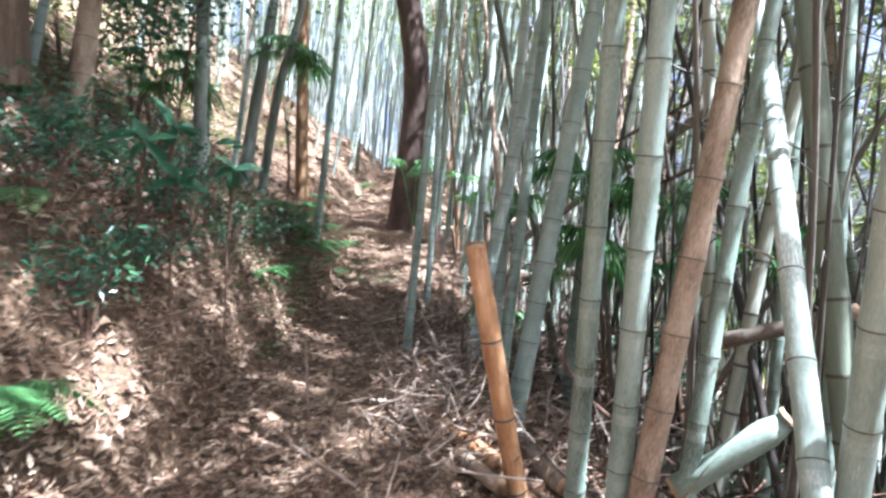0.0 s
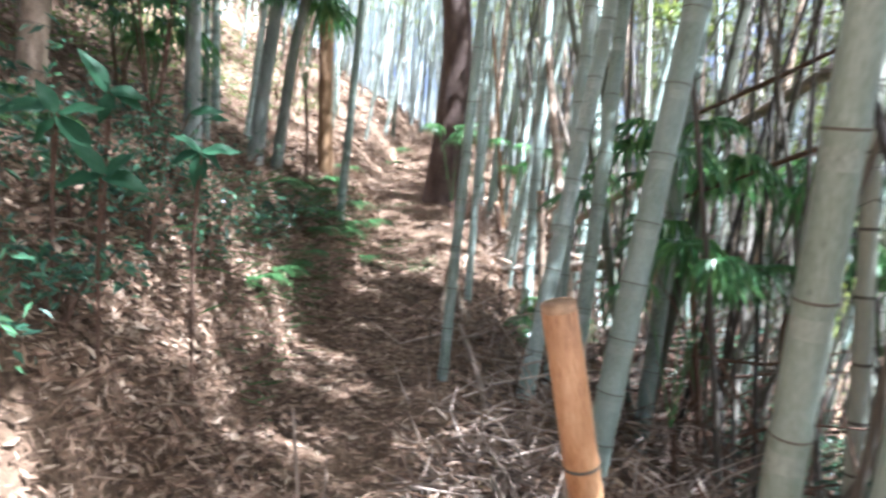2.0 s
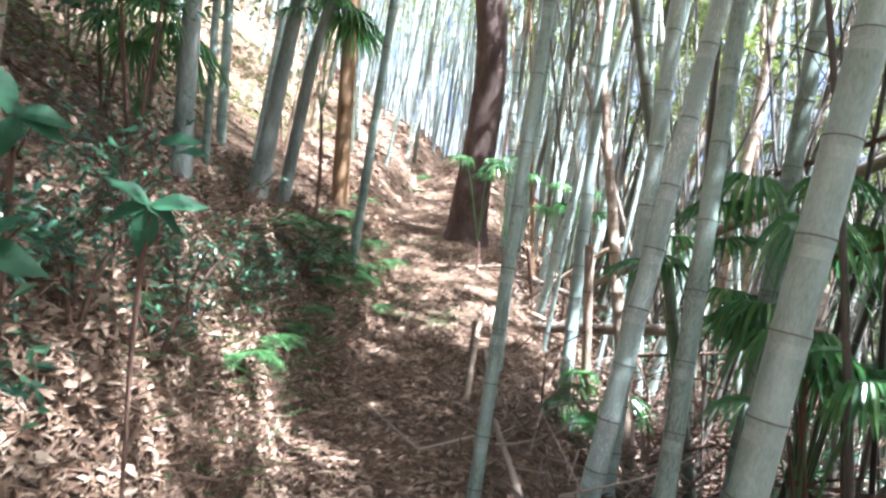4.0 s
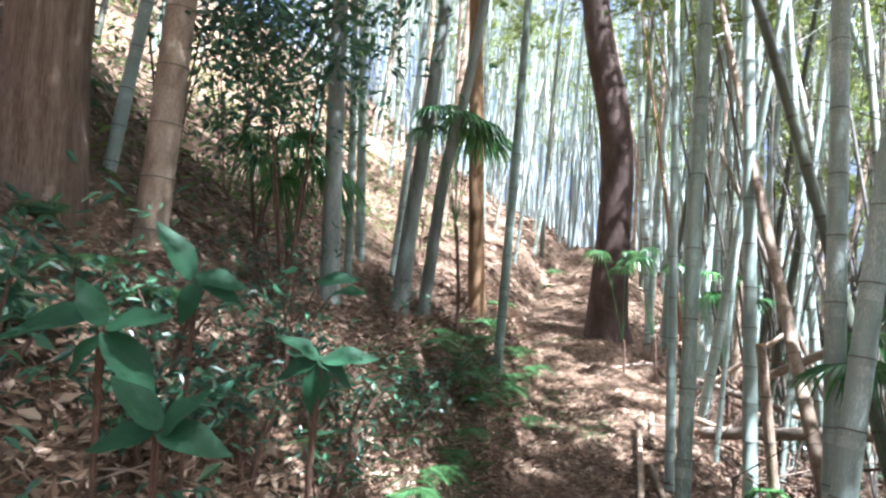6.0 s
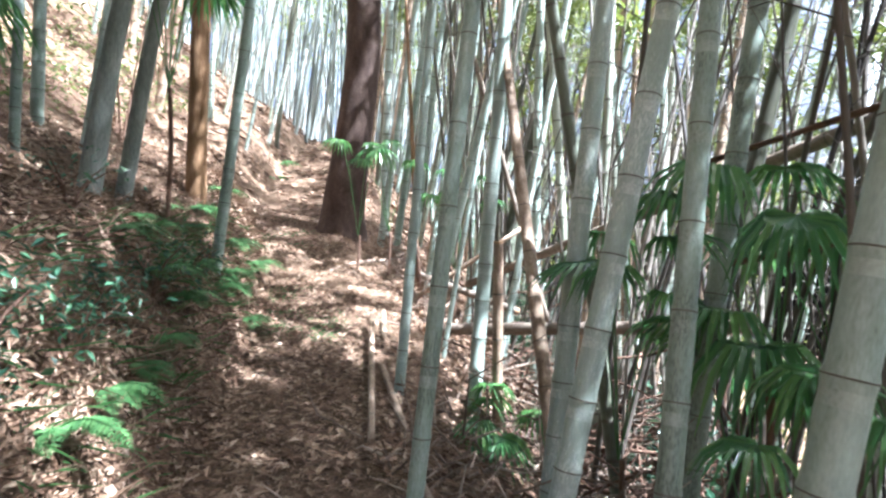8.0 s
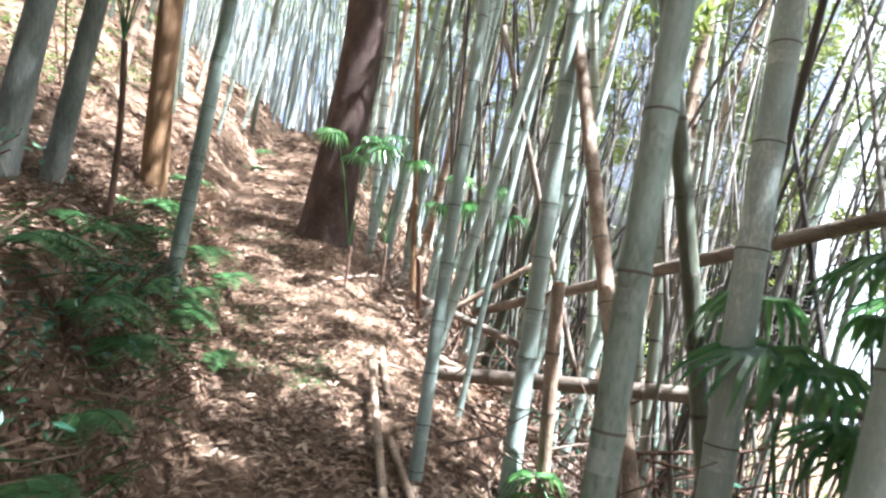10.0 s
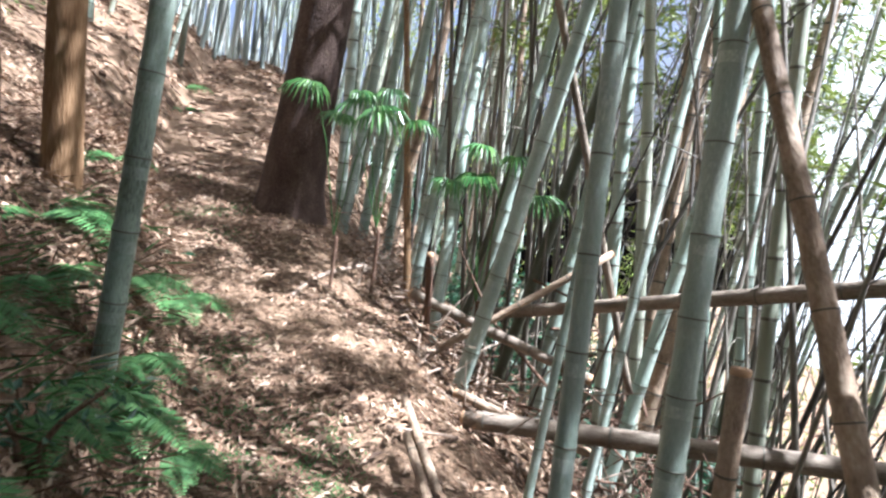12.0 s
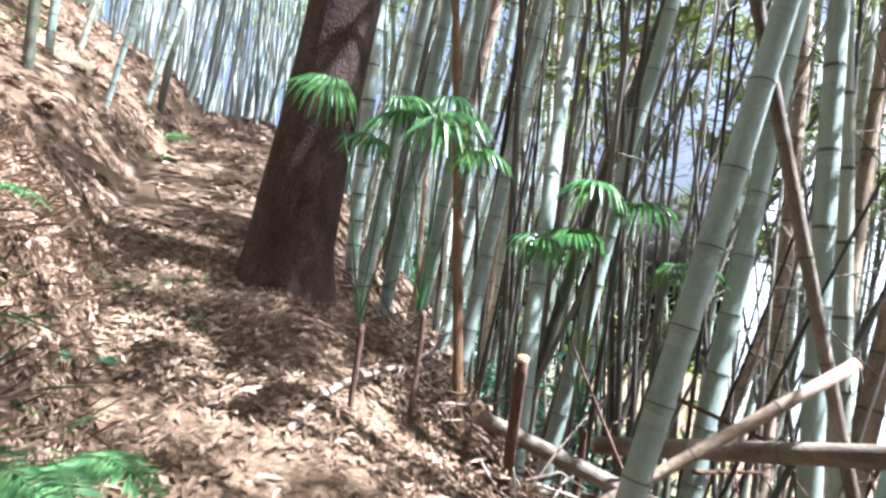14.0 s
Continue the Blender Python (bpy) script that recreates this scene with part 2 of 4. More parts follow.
def litter(count, ulo, uhi, ylo, yhi, size, label, lift=0.03):
    y = rng.uniform(ylo, yhi, count)
    u = rng.uniform(ulo, uhi, count)
    x = trail_x(y) + u
    keep = rng.random(count) < 0.62 + 0.5 * np.sin(x * 3.1 + 2 * np.sin(y * 2.3)) * np.sin(y * 2.9 + x)
    x, y, count = x[keep], y[keep], int(keep.sum())
    d = 0.03
    z = ground(x, y)
    nx, ny = -(ground(x + d, y) - z) / d, -(ground(x, y + d) - z) / d
    up = unit(np.stack([nx, ny, np.ones(count)], 1)) + rng.normal(0, 0.15, (count, 3))
    along = rand_dir(count, -0.25, 0.3)
    along = along - up * (np.sum(along * up, 1) / np.sum(up * up, 1))[:, None] + up * rng.uniform(-0.05, 0.2, count)[:, None]
    base = np.stack([x, y, z + rng.uniform(0.002, lift, count)], 1)
    length = size * rng.uniform(0.35, 1.0, count) ** 1.5 * 1.7
    me = leaf_mesh("leaf_litter", base, along, unit(up), length, length * np.where(rng.random(count) < 0.3, rng.uniform(0.28, 0.5, count), rng.uniform(0.10, 0.24, count)), LITTER, fold=0.3, droop=0.06)
    tagged(new("leaf_litter", me), label, "leaf litter", kind="stuff")


litter(120000, -0.75, 1.4, 2.0, 14.0, 0.050, "dry brown bamboo leaves strewn over the trail")
litter(84000, -3.6, -0.45, 2.5, 14.0, 0.056, "dry brown leaves lying on the steep bank", 0.05)
litter(60000, -1.5, -0.35, 2.8, 10.5, 0.05, "dry leaves caught on the cut face of the bank", 0.06)
litter(16000, 1.2, 5.0, 2.0, 15.0, 0.12, "dry leaves on the slope among bamboo culms", 0.05)
litter(20000, -5, 3, 13.5, 26.0, 0.15, "sunlit dry leaves along the upper trail", 0.06)
litter(10000, -9, -3.2, 4.0, 16.0, 0.15, "dry leaves on the upper hillside", 0.06)


# ---- bamboo ----
def node_heights(height, first=0.2, grow=1.07, most=0.36):
    z, s, out = 0.06, first, []
    while z < height - 0.2:
        out.append(z)
        z += s * (1 + rng.uniform(-0.06, 0.06))
        s = min(s * grow, most)
    return out


def culm_profile(height, r, nodes, taper=0.8):
    rad = lambda z: r * (1 - taper * (max(z, 0) / height) ** 1.25)
    rows = [(-0.4, r * 1.08)]
    for z in nodes:
        q = rad(z)
        rows += [(z - 0.07, q), (z - 0.03, q * 0.99), (z - 0.008, q * 1.035), (z + 0.008, q * 1.05), (z + 0.028, q * 0.975)]
    rows.append((height, rad(height)))
    return rows, rad


def bend(z, height, amount, angle):
    s = amount * np.clip(np.asarray(z) / height, 0, 1) ** 2.4
    return np.stack([s * math.cos(angle), s * math.sin(angle), np.asarray(z, float)], -1)


def crown_mesh(height, low, amount, angle, count):
    """Drooping twigs with many narrow leaves round the upper culm."""
    twigs, bases, dirs = [], [], []
    for z in np.linspace(low, height, 17):
        for k in range(2):
            a = rng.uniform(0, 2 * np.pi)
            p = bend(z, height, amount, angle)
            reach = (0.5 + 1.0 * rng.random()) * (1.15 - 0.6 * (z - low) / (height - low))
            w = np.array([math.cos(a), math.sin(a), 0.55])
            pts = [p + w * reach * t + np.array([0, 0, -0.55 * reach * t * t]) for t in (0, 0.35, 0.7, 1.0)]
            twigs.append(tube(pts, [0.008, 0.006, 0.004, 0.002], 3, False))
            m = count // 34
            t = rng.uniform(0.6, 1.0, m)
            q = p + w * reach * t[:, None] + np.stack([0 * t, 0 * t, -0.55 * reach * t * t], 1) + rng.normal(0, 0.07, (m, 3))
            bases.append(q)
            dirs.append(w + rng.normal(0, 0.6, (m, 3)) + np.array([0, 0, -0.7]))
    b, d = np.concatenate(bases), np.concatenate(dirs)
    n = len(b)
    fol = leaf_mesh("foliage", b, d, rand_dir(n, 0.1, 1), rng.uniform(0.14, 0.24, n), rng.uniform(0.028, 0.042, n), LEAF_BAMBOO)
    v, f = merge(twigs)
    return fol, mesh_of("branch", v, f, CULM_FAR)


CROWNS = [crown_mesh(9.5, 4.3, 1.3, k * 1.7, 2000) for k in range(5)]


def ring_mesh(name, lo, hi, mat, bulge):
    rows = [(lo, 1.0), (lo * 0.4 + hi * 0.6, bulge), (hi, 1.0)]
    v, f = tube([(0, 0, z) for z, _ in rows], [q for _, q in rows], 16, False)
    return mesh_of(name, v, f, mat)


SCAR = ring_mesh("node_ring", -0.05, 0.05, NODE_DARK, 1.045)


def bamboo(base, lean, dia, height=9.5, mat=None, label="", crown=None, rings_to=4.6, first=0.22, most=0.36, droop=0.5, group="bamboo grove beside the trail", name="bamboo"):
    """A culm with its ring at every node; base on the ground, lean as metres sideways per metre up."""
    mat = mat or CULM
    top = tagged(new(name), label or "grey-green bamboo culm rising from leaf litter", "bamboo", group)
    x, y = base
    top.matrix_basis = Matrix.Translation((x, y, gz(x, y))) @ Vector((lean[0], lean[1], 1)).to_track_quat("Z", "Y").to_matrix().to_4x4()
    r = dia / 2
    nodes = node_heights(height, first, 1.06, most)
    rows, rad = culm_profile(height, r, nodes)
    ang = rng.uniform(0, 6.28)
    zs = np.array([q[0] for q in rows])
    v, f = tube(bend(zs, height, droop, ang), [q[1] for q in rows], 16)
    idx = [1 if mat is CULM and (i // 16) % 5 == 1 and i < len(f) - 18 else 0 for i in range(len(f))]
    part("stem", mesh_of("stem", v, f, [mat, WAX], index=idx), top)
    for z in nodes:
        if z < rings_to:
            c = bend(z, height, droop, ang)
            q = rad(z)
            ob = part("node_ring", SCAR, top)
            ob.matrix_basis = Matrix.Translation(c) @ Matrix.Diagonal((q * 1.045, q * 1.045, 0.055, 1))
    if crown is not None:
        fol, tw = CROWNS[crown % 5]
        for nm, me in (("foliage", fol), ("branch", tw)):
            ob = part(nm, me, top)
            ob["kind"] = "stuff"
            ob.matrix_basis = Matrix.Rotation(ang - (crown % 5) * 1.7, 4, "Z") @ Matrix.Diagonal((1, 1, height / 9.5, 1))
    return top


G = "grey-green living bamboo culm with dark node rings"
P = "pale waxy bamboo culm catching spots of sunlight"
T = "dead tan bamboo culm leaning among living ones"
for k, (base, lean, dia, mat, label) in enumerate([
    ((0.856, 4.257), (0.077, -0.204), 0.078, CULM, P),
    ((0.987, 4.137), (0.083, -0.191), 0.090, CULM, P),
    ((0.997, 3.996), (0.221, -0.036), 0.092, CULM_TAN, "dead tan bamboo culm with cracked skin"),
    ((1.227, 4.356), (0.178, -0.032), 0.074, CULM, P),
    ((1.375, 3.031), (0.124, 0.568), 0.084, CULM, "grey bamboo culm leaning back over the slope"),
    ((1.58, 3.90), (0.018, -0.32), 0.094, CULM, P),
    ((1.56, 3.35), (0.10, 0.0), 0.085, CULM_TAN, "shaded brown bamboo culm at the slope edge"),
    ((0.584, 5.725), (0.206, 0.04), 0.124, CULM, "thick grey-green bamboo culm with dark rings"),
    ((0.242, 6.542), (0.212, 0.093), 0.098, CULM, "thick bamboo culm with a sunlit white strip"),
    ((0.477, 6.059), (0.134, 0.186), 0.080, CULM, "straight grey-green bamboo culm with pale rings"),
    ((-0.215, 6.42), (0.092, 0.075), 0.062, CULM, "slender bamboo culm on the trail edge"),
    ((-0.396, 8.386), (0.063, 0.131), 0.066, CULM, "smooth green bamboo culm rooted beside the trail"),
    ((0.079, 8.68), (0.07, 0.092), 0.100, CULM, "thick grey-green bamboo culm with dark rings"),
    ((-0.361, 11.316), (0.125, 0.30), 0.085, CULM, G),
    ((-0.288, 10.527), (0.243, 0.026), 0.098, CULM, "dark leaning green bamboo culm"),
    ((-1.79, 9.0), (0.12, 0.0), 0.082, CULM, "green bamboo culm standing on the cut bank above ferns"),
    ((-1.05, 13.1), (0.125, 0.03), 0.10, CULM, P),
    ((-0.86, 13.3), (0.11, 0.05), 0.10, CULM, P),
    ((-0.62, 13.2), (0.10, 0.0), 0.09, CULM, G),
    ((-0.35, 12.9), (0.14, 0.05), 0.10, CULM, G),
    ((0.10, 12.3), (0.15, -0.05), 0.10, CULM, G),
    ((0.45, 11.4), (0.16, 0.05), 0.11, CULM, G),
    ((0.85, 10.9), (0.2, 0.0), 0.10, CULM, G),
    ((0.30, 9.9), (0.17, 0.1), 0.06, CULM, "thin green bamboo culm"),
    ((0.36, 7.2), (0.10, 0.08), 0.10, CULM, G),
    ((0.95, 7.3), (0.14, 0.05), 0.11, CULM, G),
    ((2.30, 4.30), (0.05, 0.05), 0.08, CULM, G),
    ((2.70, 4.90), (0.08, -0.05), 0.09, CULM, G),
    ((2.05, 5.10), (0.10, 0.05), 0.08, CULM, G),
    ((3.00, 5.50), (0.10, 0.0), 0.08, CULM, G),
    ((1.90, 5.55), (0.12, 0.02), 0.07, CULM, G),
    ((-0.14, 9.44), (0.155, 0.13), 0.042, CULM, "thin dark green bamboo culm by the trail"),
]):
    bamboo(base, lean, dia, 11.0 + rng.uniform(-1, 1.5), mat, label, crown=k if mat is CULM and (k % 2 == 0 and base[1] < 8.0 or k % 4 == 0) else None)
# two culms added out of view; their crowns shade the left bank
bamboo((1.75, 2.3), (0.0, 0.02), 0.09, 11, CULM, G, crown=1)
bamboo((1.98, 2.7), (0.04, 0.0), 0.08, 11, CULM, G, crown=3)
bamboo((0.539, 7.686), (-0.099, 0.423), 0.092, 6.5, CULM_TAN, T, most=0.33, droop=0.1)
bamboo((-0.477, 12.023), (-0.066, 0.198), 0.062, 6.5, BARK_RED, "thin orange-brown dry bamboo pole standing upright", droop=0.15)

# field of culms: prototypes, then copies over the slope
PROTO = []
for k in range(7):
    h = 10.5 + 0.5 * k
    r = 0.036 + 0.004 * k
    nodes = node_heights(h, 0.2, 1.06, 0.34)
    rows, rad = culm_profile(h, r, nodes)
    zs = np.array([q[0] for q in rows])
    v, f = tube(bend(zs, h, 1.2, k * 1.7), [q[1] for q in rows], 8)
    idx = [(0, 2, 0, 1, 0)[(i // 8) % 5] if 8 <= i < len(f) - 10 else 0 for i in range(len(f))]
    PROTO.append((mesh_of("stem", v, f, [CULM_TAN if k == 6 else (CULM if k in (1, 4) else CULM_FAR), NODE_DARK, CULM_TAN if k == 6 else WAX if k in (1, 4) else CULM_FAR], index=idx), h))


def field(count, ulo, uhi, ylo, yhi, clear=0.0, label="slender grey-green bamboo culm in the dense grove", bare=0.0):
    for _ in range(count):
        for _try in range(20):
            y = rng.uniform(ylo, yhi)
            u = rng.uniform(ulo, uhi)
            x = float(trail_x(y)) + u
            if abs(u) > clear:
                break
        k = int(rng.integers(0, 7))
        me, h = PROTO[k]
        dead = k == 6
        top = tagged(new("bamboo"), "dead tan bamboo culm in the dense grove" if dead else label, "bamboo", "bamboo grove")
        lx, ly = rng.normal(0.11, 0.09), rng.normal(0.03, 0.07)
        m = Matrix.Translation((x, y, gz(x, y))) @ Vector((lx, ly, 1)).to_track_quat("Z", "Y").to_matrix().to_4x4() @ Matrix.Rotation(rng.uniform(0, 6.28), 4, "Z")
        s = rng.uniform(0.8, 1.25)
        top.matrix_basis = m @ Matrix.Diagonal((s, s, 1, 1))
        part("stem", me, top)
        fol, tw = CROWNS[k % 5]
        full = not dead and rng.random() > bare
        for nm, q in (("foliage", fol), ("branch", tw))[0 if full else 1:]:
            ob = part(nm, q, top)
            ob["kind"] = "stuff"
            ob.matrix_basis = Matrix.Diagonal((1, 1, h / 9.5, 1))


field(72, 1.9, 6.0, 1.5, 14.0, bare=0.7)
field(34, 6.0, 13.0, 1.0, 18.0, bare=0.82)
field(80, 0.9, 7.0, 14.0, 24.0, 0.9, bare=0.5)
field(46, -7.0, -0.9, 14.5, 24.0, 0.9, bare=0.6)
field(12, -9.0, -4.2, 4.0, 14.0)
# the next two sets are unseen culms around the start, added for canopy shade
field(16, -5.0, 5.0, -8.0, -0.5, 1.6)
field(14, 1.9, 5.0, -0.5, 2.6, bare=0.5)
field(6, 1.9, 3.0, 3.4, 5.2, bare=0.5)


def far_grove(count, xlo, xhi, ylo, yhi, leaves):
    """Distant culms joined into one stand."""
    stems, b, d = [], [], []
    for _ in range(count):
        y, u = rng.uniform(ylo, yhi), rng.uniform(xlo, xhi)
        x = float(trail_x(y)) + u
        z0, h, r = gz(x, y), rng.uniform(8, 13), rng.uniform(0.035, 0.06)
        lean = np.array([rng.normal(0.06, 0.09), rng.normal(0, 0.07)])
        t = np.linspace(0, 1, 7)
        pts = np.stack([x + lean[0] * h * t, y + lean[1] * h * t, z0 - 0.3 + h * t], 1)
        pts[:, 0] += 0.8 * t ** 3 * rng.normal()
        stems.append(tube(pts, r * (1 - 0.75 * t), 6, False))
        tt = rng.uniform(0.45, 1, leaves)
        q = np.stack([np.interp(tt, t, pts[:, k]) for k in range(3)], 1) + rng.normal(0, 0.55, (leaves, 3))
        b.append(q)
        d.append(rng.normal(0, 0.6, (leaves, 3)) + np.array([0, 0, -0.6]))
    v, f = merge(stems)
    stand = tagged(new("bamboo_grove"), "distant dense stand of sunlit bamboo culms", "bamboo grove", kind="stuff")
    part("stem", mesh_of("stem", v, f, CULM_PALE), stand)["kind"] = "stuff"
    b, d = np.concatenate(b), np.concatenate(d)
    n = len(b)
    part("foliage", leaf_mesh("foliage", b, d, rand_dir(n, 0.1, 1), rng.uniform(0.18, 0.32, n), rng.uniform(0.04, 0.06, n), LEAF_BAMBOO), stand)["kind"] = "stuff"


far_grove(170, -14, 12, 24.0, 46.0, 120)
far_grove(310, -10.0, 4.5, 22.5, 44.0, 60)
far_grove(70, 12, 30, 4.0, 30.0, 300)
far_grove(40, -22, -8, 6.0, 26.0, 260)


# ---- trees ----
def leaf_cloud(centres, spread, per, length, width, mat, flat=0.6):
    c = np.asarray(centres, float)
    b = np.repeat(c, per, 0) + rng.normal(0, 1, (len(c) * per, 3)) * np.array([spread, spread, spread * flat])
    n = len(b)
    return leaf_mesh("foliage", b, rand_dir(n, -0.7, 0.4), rand_dir(n, 0.2, 1.0), rng.uniform(0.6, 1.3, n) * length, rng.uniform(0.7, 1.2, n) * width, mat)


def tree(name, points, radii, mat, label, crown_at=6.0, leaves=LEAF_TREE, per=55, spread=0.5, limbs=9, sides=20, knots=0.025, leaf=(0.10, 0.045)):
    top = tagged(new(name), label, "tree")
    base = np.array(points[0])
    top.location = base
    t = np.linspace(0, 1, 60)
    s = np.linspace(0, 1, len(points))
    P3 = np.stack([np.interp(t, s, [q[k] for q in points]) for k in range(3)], 1)
    ker = np.ones(7) / 7
    for k in range(3):
        P3[3:-3, k] = np.convolve(P3[:, k], ker, "valid")
    R3 = np.interp(t, s, radii)
    v, f = tube(P3 - base, R3, sides)
    centre = np.repeat(P3 - base, sides, 0)
    w = 1 + knots * np.sin(v[:, 2:3] * 3.1 + np.arctan2(v[:, 1:2] - centre[:, 1:2], v[:, 0:1] - centre[:, 0:1]) * 5) + rng.normal(0, knots * 0.35, (len(v), 1))
    part("trunk", mesh_of("trunk", centre + (v - centre) * w, f, mat), top)
    tips = []
    for k in range(limbs):
        i0 = int(np.interp(crown_at + (P3[-1, 2] - base[2] - crown_at) * k / limbs, P3[:, 2] - base[2], np.arange(60)))
        p = P3[min(i0, 58)] - base
        a = k * 2.4
        L = rng.uniform(1.1, 2.3)
        d = np.array([math.cos(a), math.sin(a), 0.45])
        pts = [p + d * L * q + np.array([0, 0, 0.15 * math.sin(q * 3)]) for q in (0, 0.3, 0.6, 1)]
        r0 = R3[min(i0, 58)] * 0.4
        v, f = tube(pts, [r0, r0 * 0.7, r0 * 0.45, r0 * 0.2], 7)
        part("limb", mesh_of("limb", v, f, mat), top)
        tips += [np.array(q) for q in pts[1:]] + [np.array(pts[-1]) + rng.normal(0, 0.45, 3) for _ in range(3)]
    part("foliage", leaf_cloud(tips, spread, per, *leaf, leaves), top)
    return top


tree("tree", [(-1.55, 12.92, gz(-1.55, 12.92) - 0.3), (-1.54, 12.90, 2.72), (-1.44, 12.87, 3.45), (-1.35, 12.85, 4.15), (-1.27, 12.85, 4.95), (-1.29, 12.85, 5.75), (-1.45, 12.85, 6.65), (-1.5, 12.85, 8), (-1.4, 12.85, 10), (-1.4, 12.85, 12)],
     [0.40, 0.285, 0.245, 0.23, 0.225, 0.22, 0.205, 0.18, 0.13, 0.05], BARK, "dark brown rough-barked tree with a curved trunk beside the trail", 6.0, sides=32, knots=0.012)
tree("tree", [(-2.37, 10.1, gz(-2.37, 10.1) - 0.2), (-2.36, 10.1, 3.4), (-2.33, 10.1, 5.2), (-2.28, 10.1, 8), (-2.2, 10.1, 11)], [0.095, 0.083, 0.078, 0.065, 0.02], BARK_RED,
     "slim straight tree with orange-brown bark on the bank", 5.0, per=55, knots=0.03)
tree("tree", [(-2.30, 7.25, gz(-2.30, 7.25) - 0.2), (-2.29, 7.25, 3.2), (-2.24, 7.22, 4.4), (-2.12, 7.22, 7), (-2.0, 7.2, 9)], [0.075, 0.060, 0.055, 0.045, 0.02], BARK_GREY,
     "slim tree with smooth pale grey bark on the bank", 3.4, per=55, knots=0.02)
tree("tree", [(-2.58, 8.7, gz(-2.58, 8.7) - 0.2), (-2.42, 8.7, 3.6), (-2.21, 8.7, 4.7), (-1.9, 8.7, 6.5), (-1.6, 8.7, 8.5)], [0.085, 0.066, 0.058, 0.045, 0.02], BARK_GREY,
     "leaning grey-barked tree with mossy base", 3.6, per=55, knots=0.03)
tree("tree", [(-2.5, 9.0, gz(-2.5, 9.0) - 0.2), (-2.2, 8.9, 4.0), (-1.95, 8.8, 4.6), (-1.5, 8.8, 6.5), (-1.2, 8.8, 8)], [0.06, 0.05, 0.045, 0.03, 0.012], BARK_GREY,
     "thin leaning grey tree crossing its neighbour", 4.0, per=55, knots=0.03)


def cedar():
    x, y = -3.08, 5.78
    z = gz(x, y)
    tree("tree", [(x, y, z - 0.3), (x + 0.02, y, z + 0.6), (x + 0.1, y, z + 2.5), (x + 0.25, y, z + 6), (x + 0.3, y, z + 11)], [0.27, 0.20, 0.18, 0.15, 0.04], TRUNK_CEDAR,
         "thick cedar with stringy red-brown bark on the hillside", 3.2, LEAF_SHRUB, per=150, spread=0.7, limbs=16)


cedar()
bamboo((-2.70, 6.17), (0.11, 0.0), 0.17, 9.5, CULM_TAN, "thick tan bamboo trunk standing on the bank", first=0.28)
bamboo((-3.25, 6.35), (0.20, 0.02), 0.08, 8.5, CULM, "leaning green bamboo culm on the bank", crown=2)
bamboo((-3.42, 9.5), (0.02, 0.0), 0.10, 9, CULM, "pale sunlit bamboo culm on the upper bank", crown=1)
bamboo((-3.15, 9.7), (0.16, 0.0), 0.08, 9, CULM, "pale sunlit bamboo culm leaning on the upper bank", crown=3)
bamboo((-3.0, 8.6), (0.03, 0.0), 0.07, 8, CULM, "pale thin bamboo culm on the upper bank", crown=4)


# ---- cut and fallen bamboo ----
def fallen(name, a, b, dia, mat, label, cut=True, nodes=0.3, category="log", sag=0.0, sides=14):
    """A culm or branch lying from a to b, with node rings and cut ends closed by a dark disc."""
    a, b = Vector(a), Vector(b)
    L, r = (b - a).length, dia / 2
    top = tagged(new(name), label, category)
    top.matrix_basis = Matrix.Translation(a) @ (b - a).to_track_quat("Z", "Y").to_matrix().to_4x4()
    rows, z = [(0, r)], 0.12
    stations = []
    while z < L - 0.05:
        if nodes:
            rows += [(z - 0.02, r * 0.99), (z, r * 1.05), (z + 0.02, r * 0.98)]
            stations.append(z)
        else:
            rows.append((z, r * rng.uniform(0.88, 1.08)))
        z += (nodes or 0.15) * rng.uniform(0.9, 1.1)
    rows.append((L, r * (0.95 if nodes else 0.6)))
    zz = np.array([q[0] for q in rows])
    side = sag * np.sin(np.pi * zz / L)
    v, f = tube(np.stack([side, 0.3 * side, zz], 1), [q[1] for q in rows], sides, True)
    part("stem", mesh_of("stem", v, f, mat), top)
    for s in stations:
        ob = part("node_ring", SCAR, top)
        ob.matrix_basis = Matrix.Translation((sag * math.sin(math.pi * s / L), 0.3 * sag * math.sin(math.pi * s / L), s)) @ Matrix.Diagonal((r * 1.05, r * 1.05, 0.09, 1))
    if cut:
        for s, w in ((L, 1), (0, -1)):
            rr = r * (0.95 if s else 1)
            v, f = tube([(0, 0, s - 0.01 * w), (0, 0, s + 0.006 * w), (0, 0, s + 0.006 * w), (0, 0, s - 0.0 * w)], [rr * 1.005, rr * 1.0, rr * 0.84, rr * 0.8], sides, False)
            # near-flush disc, coloured dark for the shade inside a hollow culm
            f.append([3 * sides + j for j in range(sides)])
            part("cut_end", mesh_of("cut_end", v, f, [CUT, HOLLOW_SHADE], index=[0] * (len(f) - 1) + [1]), top)
    return top


fallen("bamboo_stub", (0.66, 4.50, 0.80), (0.50, 4.25, 1.965), 0.088, CULM_ORANGE, "orange-brown cut bamboo stub leaning over the trail edge", nodes=0.34, category="bamboo stub")
fallen("bamboo_stub", (0.24, 8.60, gz(0.24, 8.60) - 0.1), (0.22, 8.57, 2.46), 0.07, CULM_TAN, "brown cut bamboo stub standing beside the fallen log", nodes=0.28, category="bamboo stub")
fallen("bamboo_stub", (-0.40, 11.30, gz(-0.40, 11.30) - 0.1), (-0.46, 11.0, 2.46), 0.05, BARK_CEDAR, "thin blackened bamboo stub", nodes=0.3, category="bamboo stub")
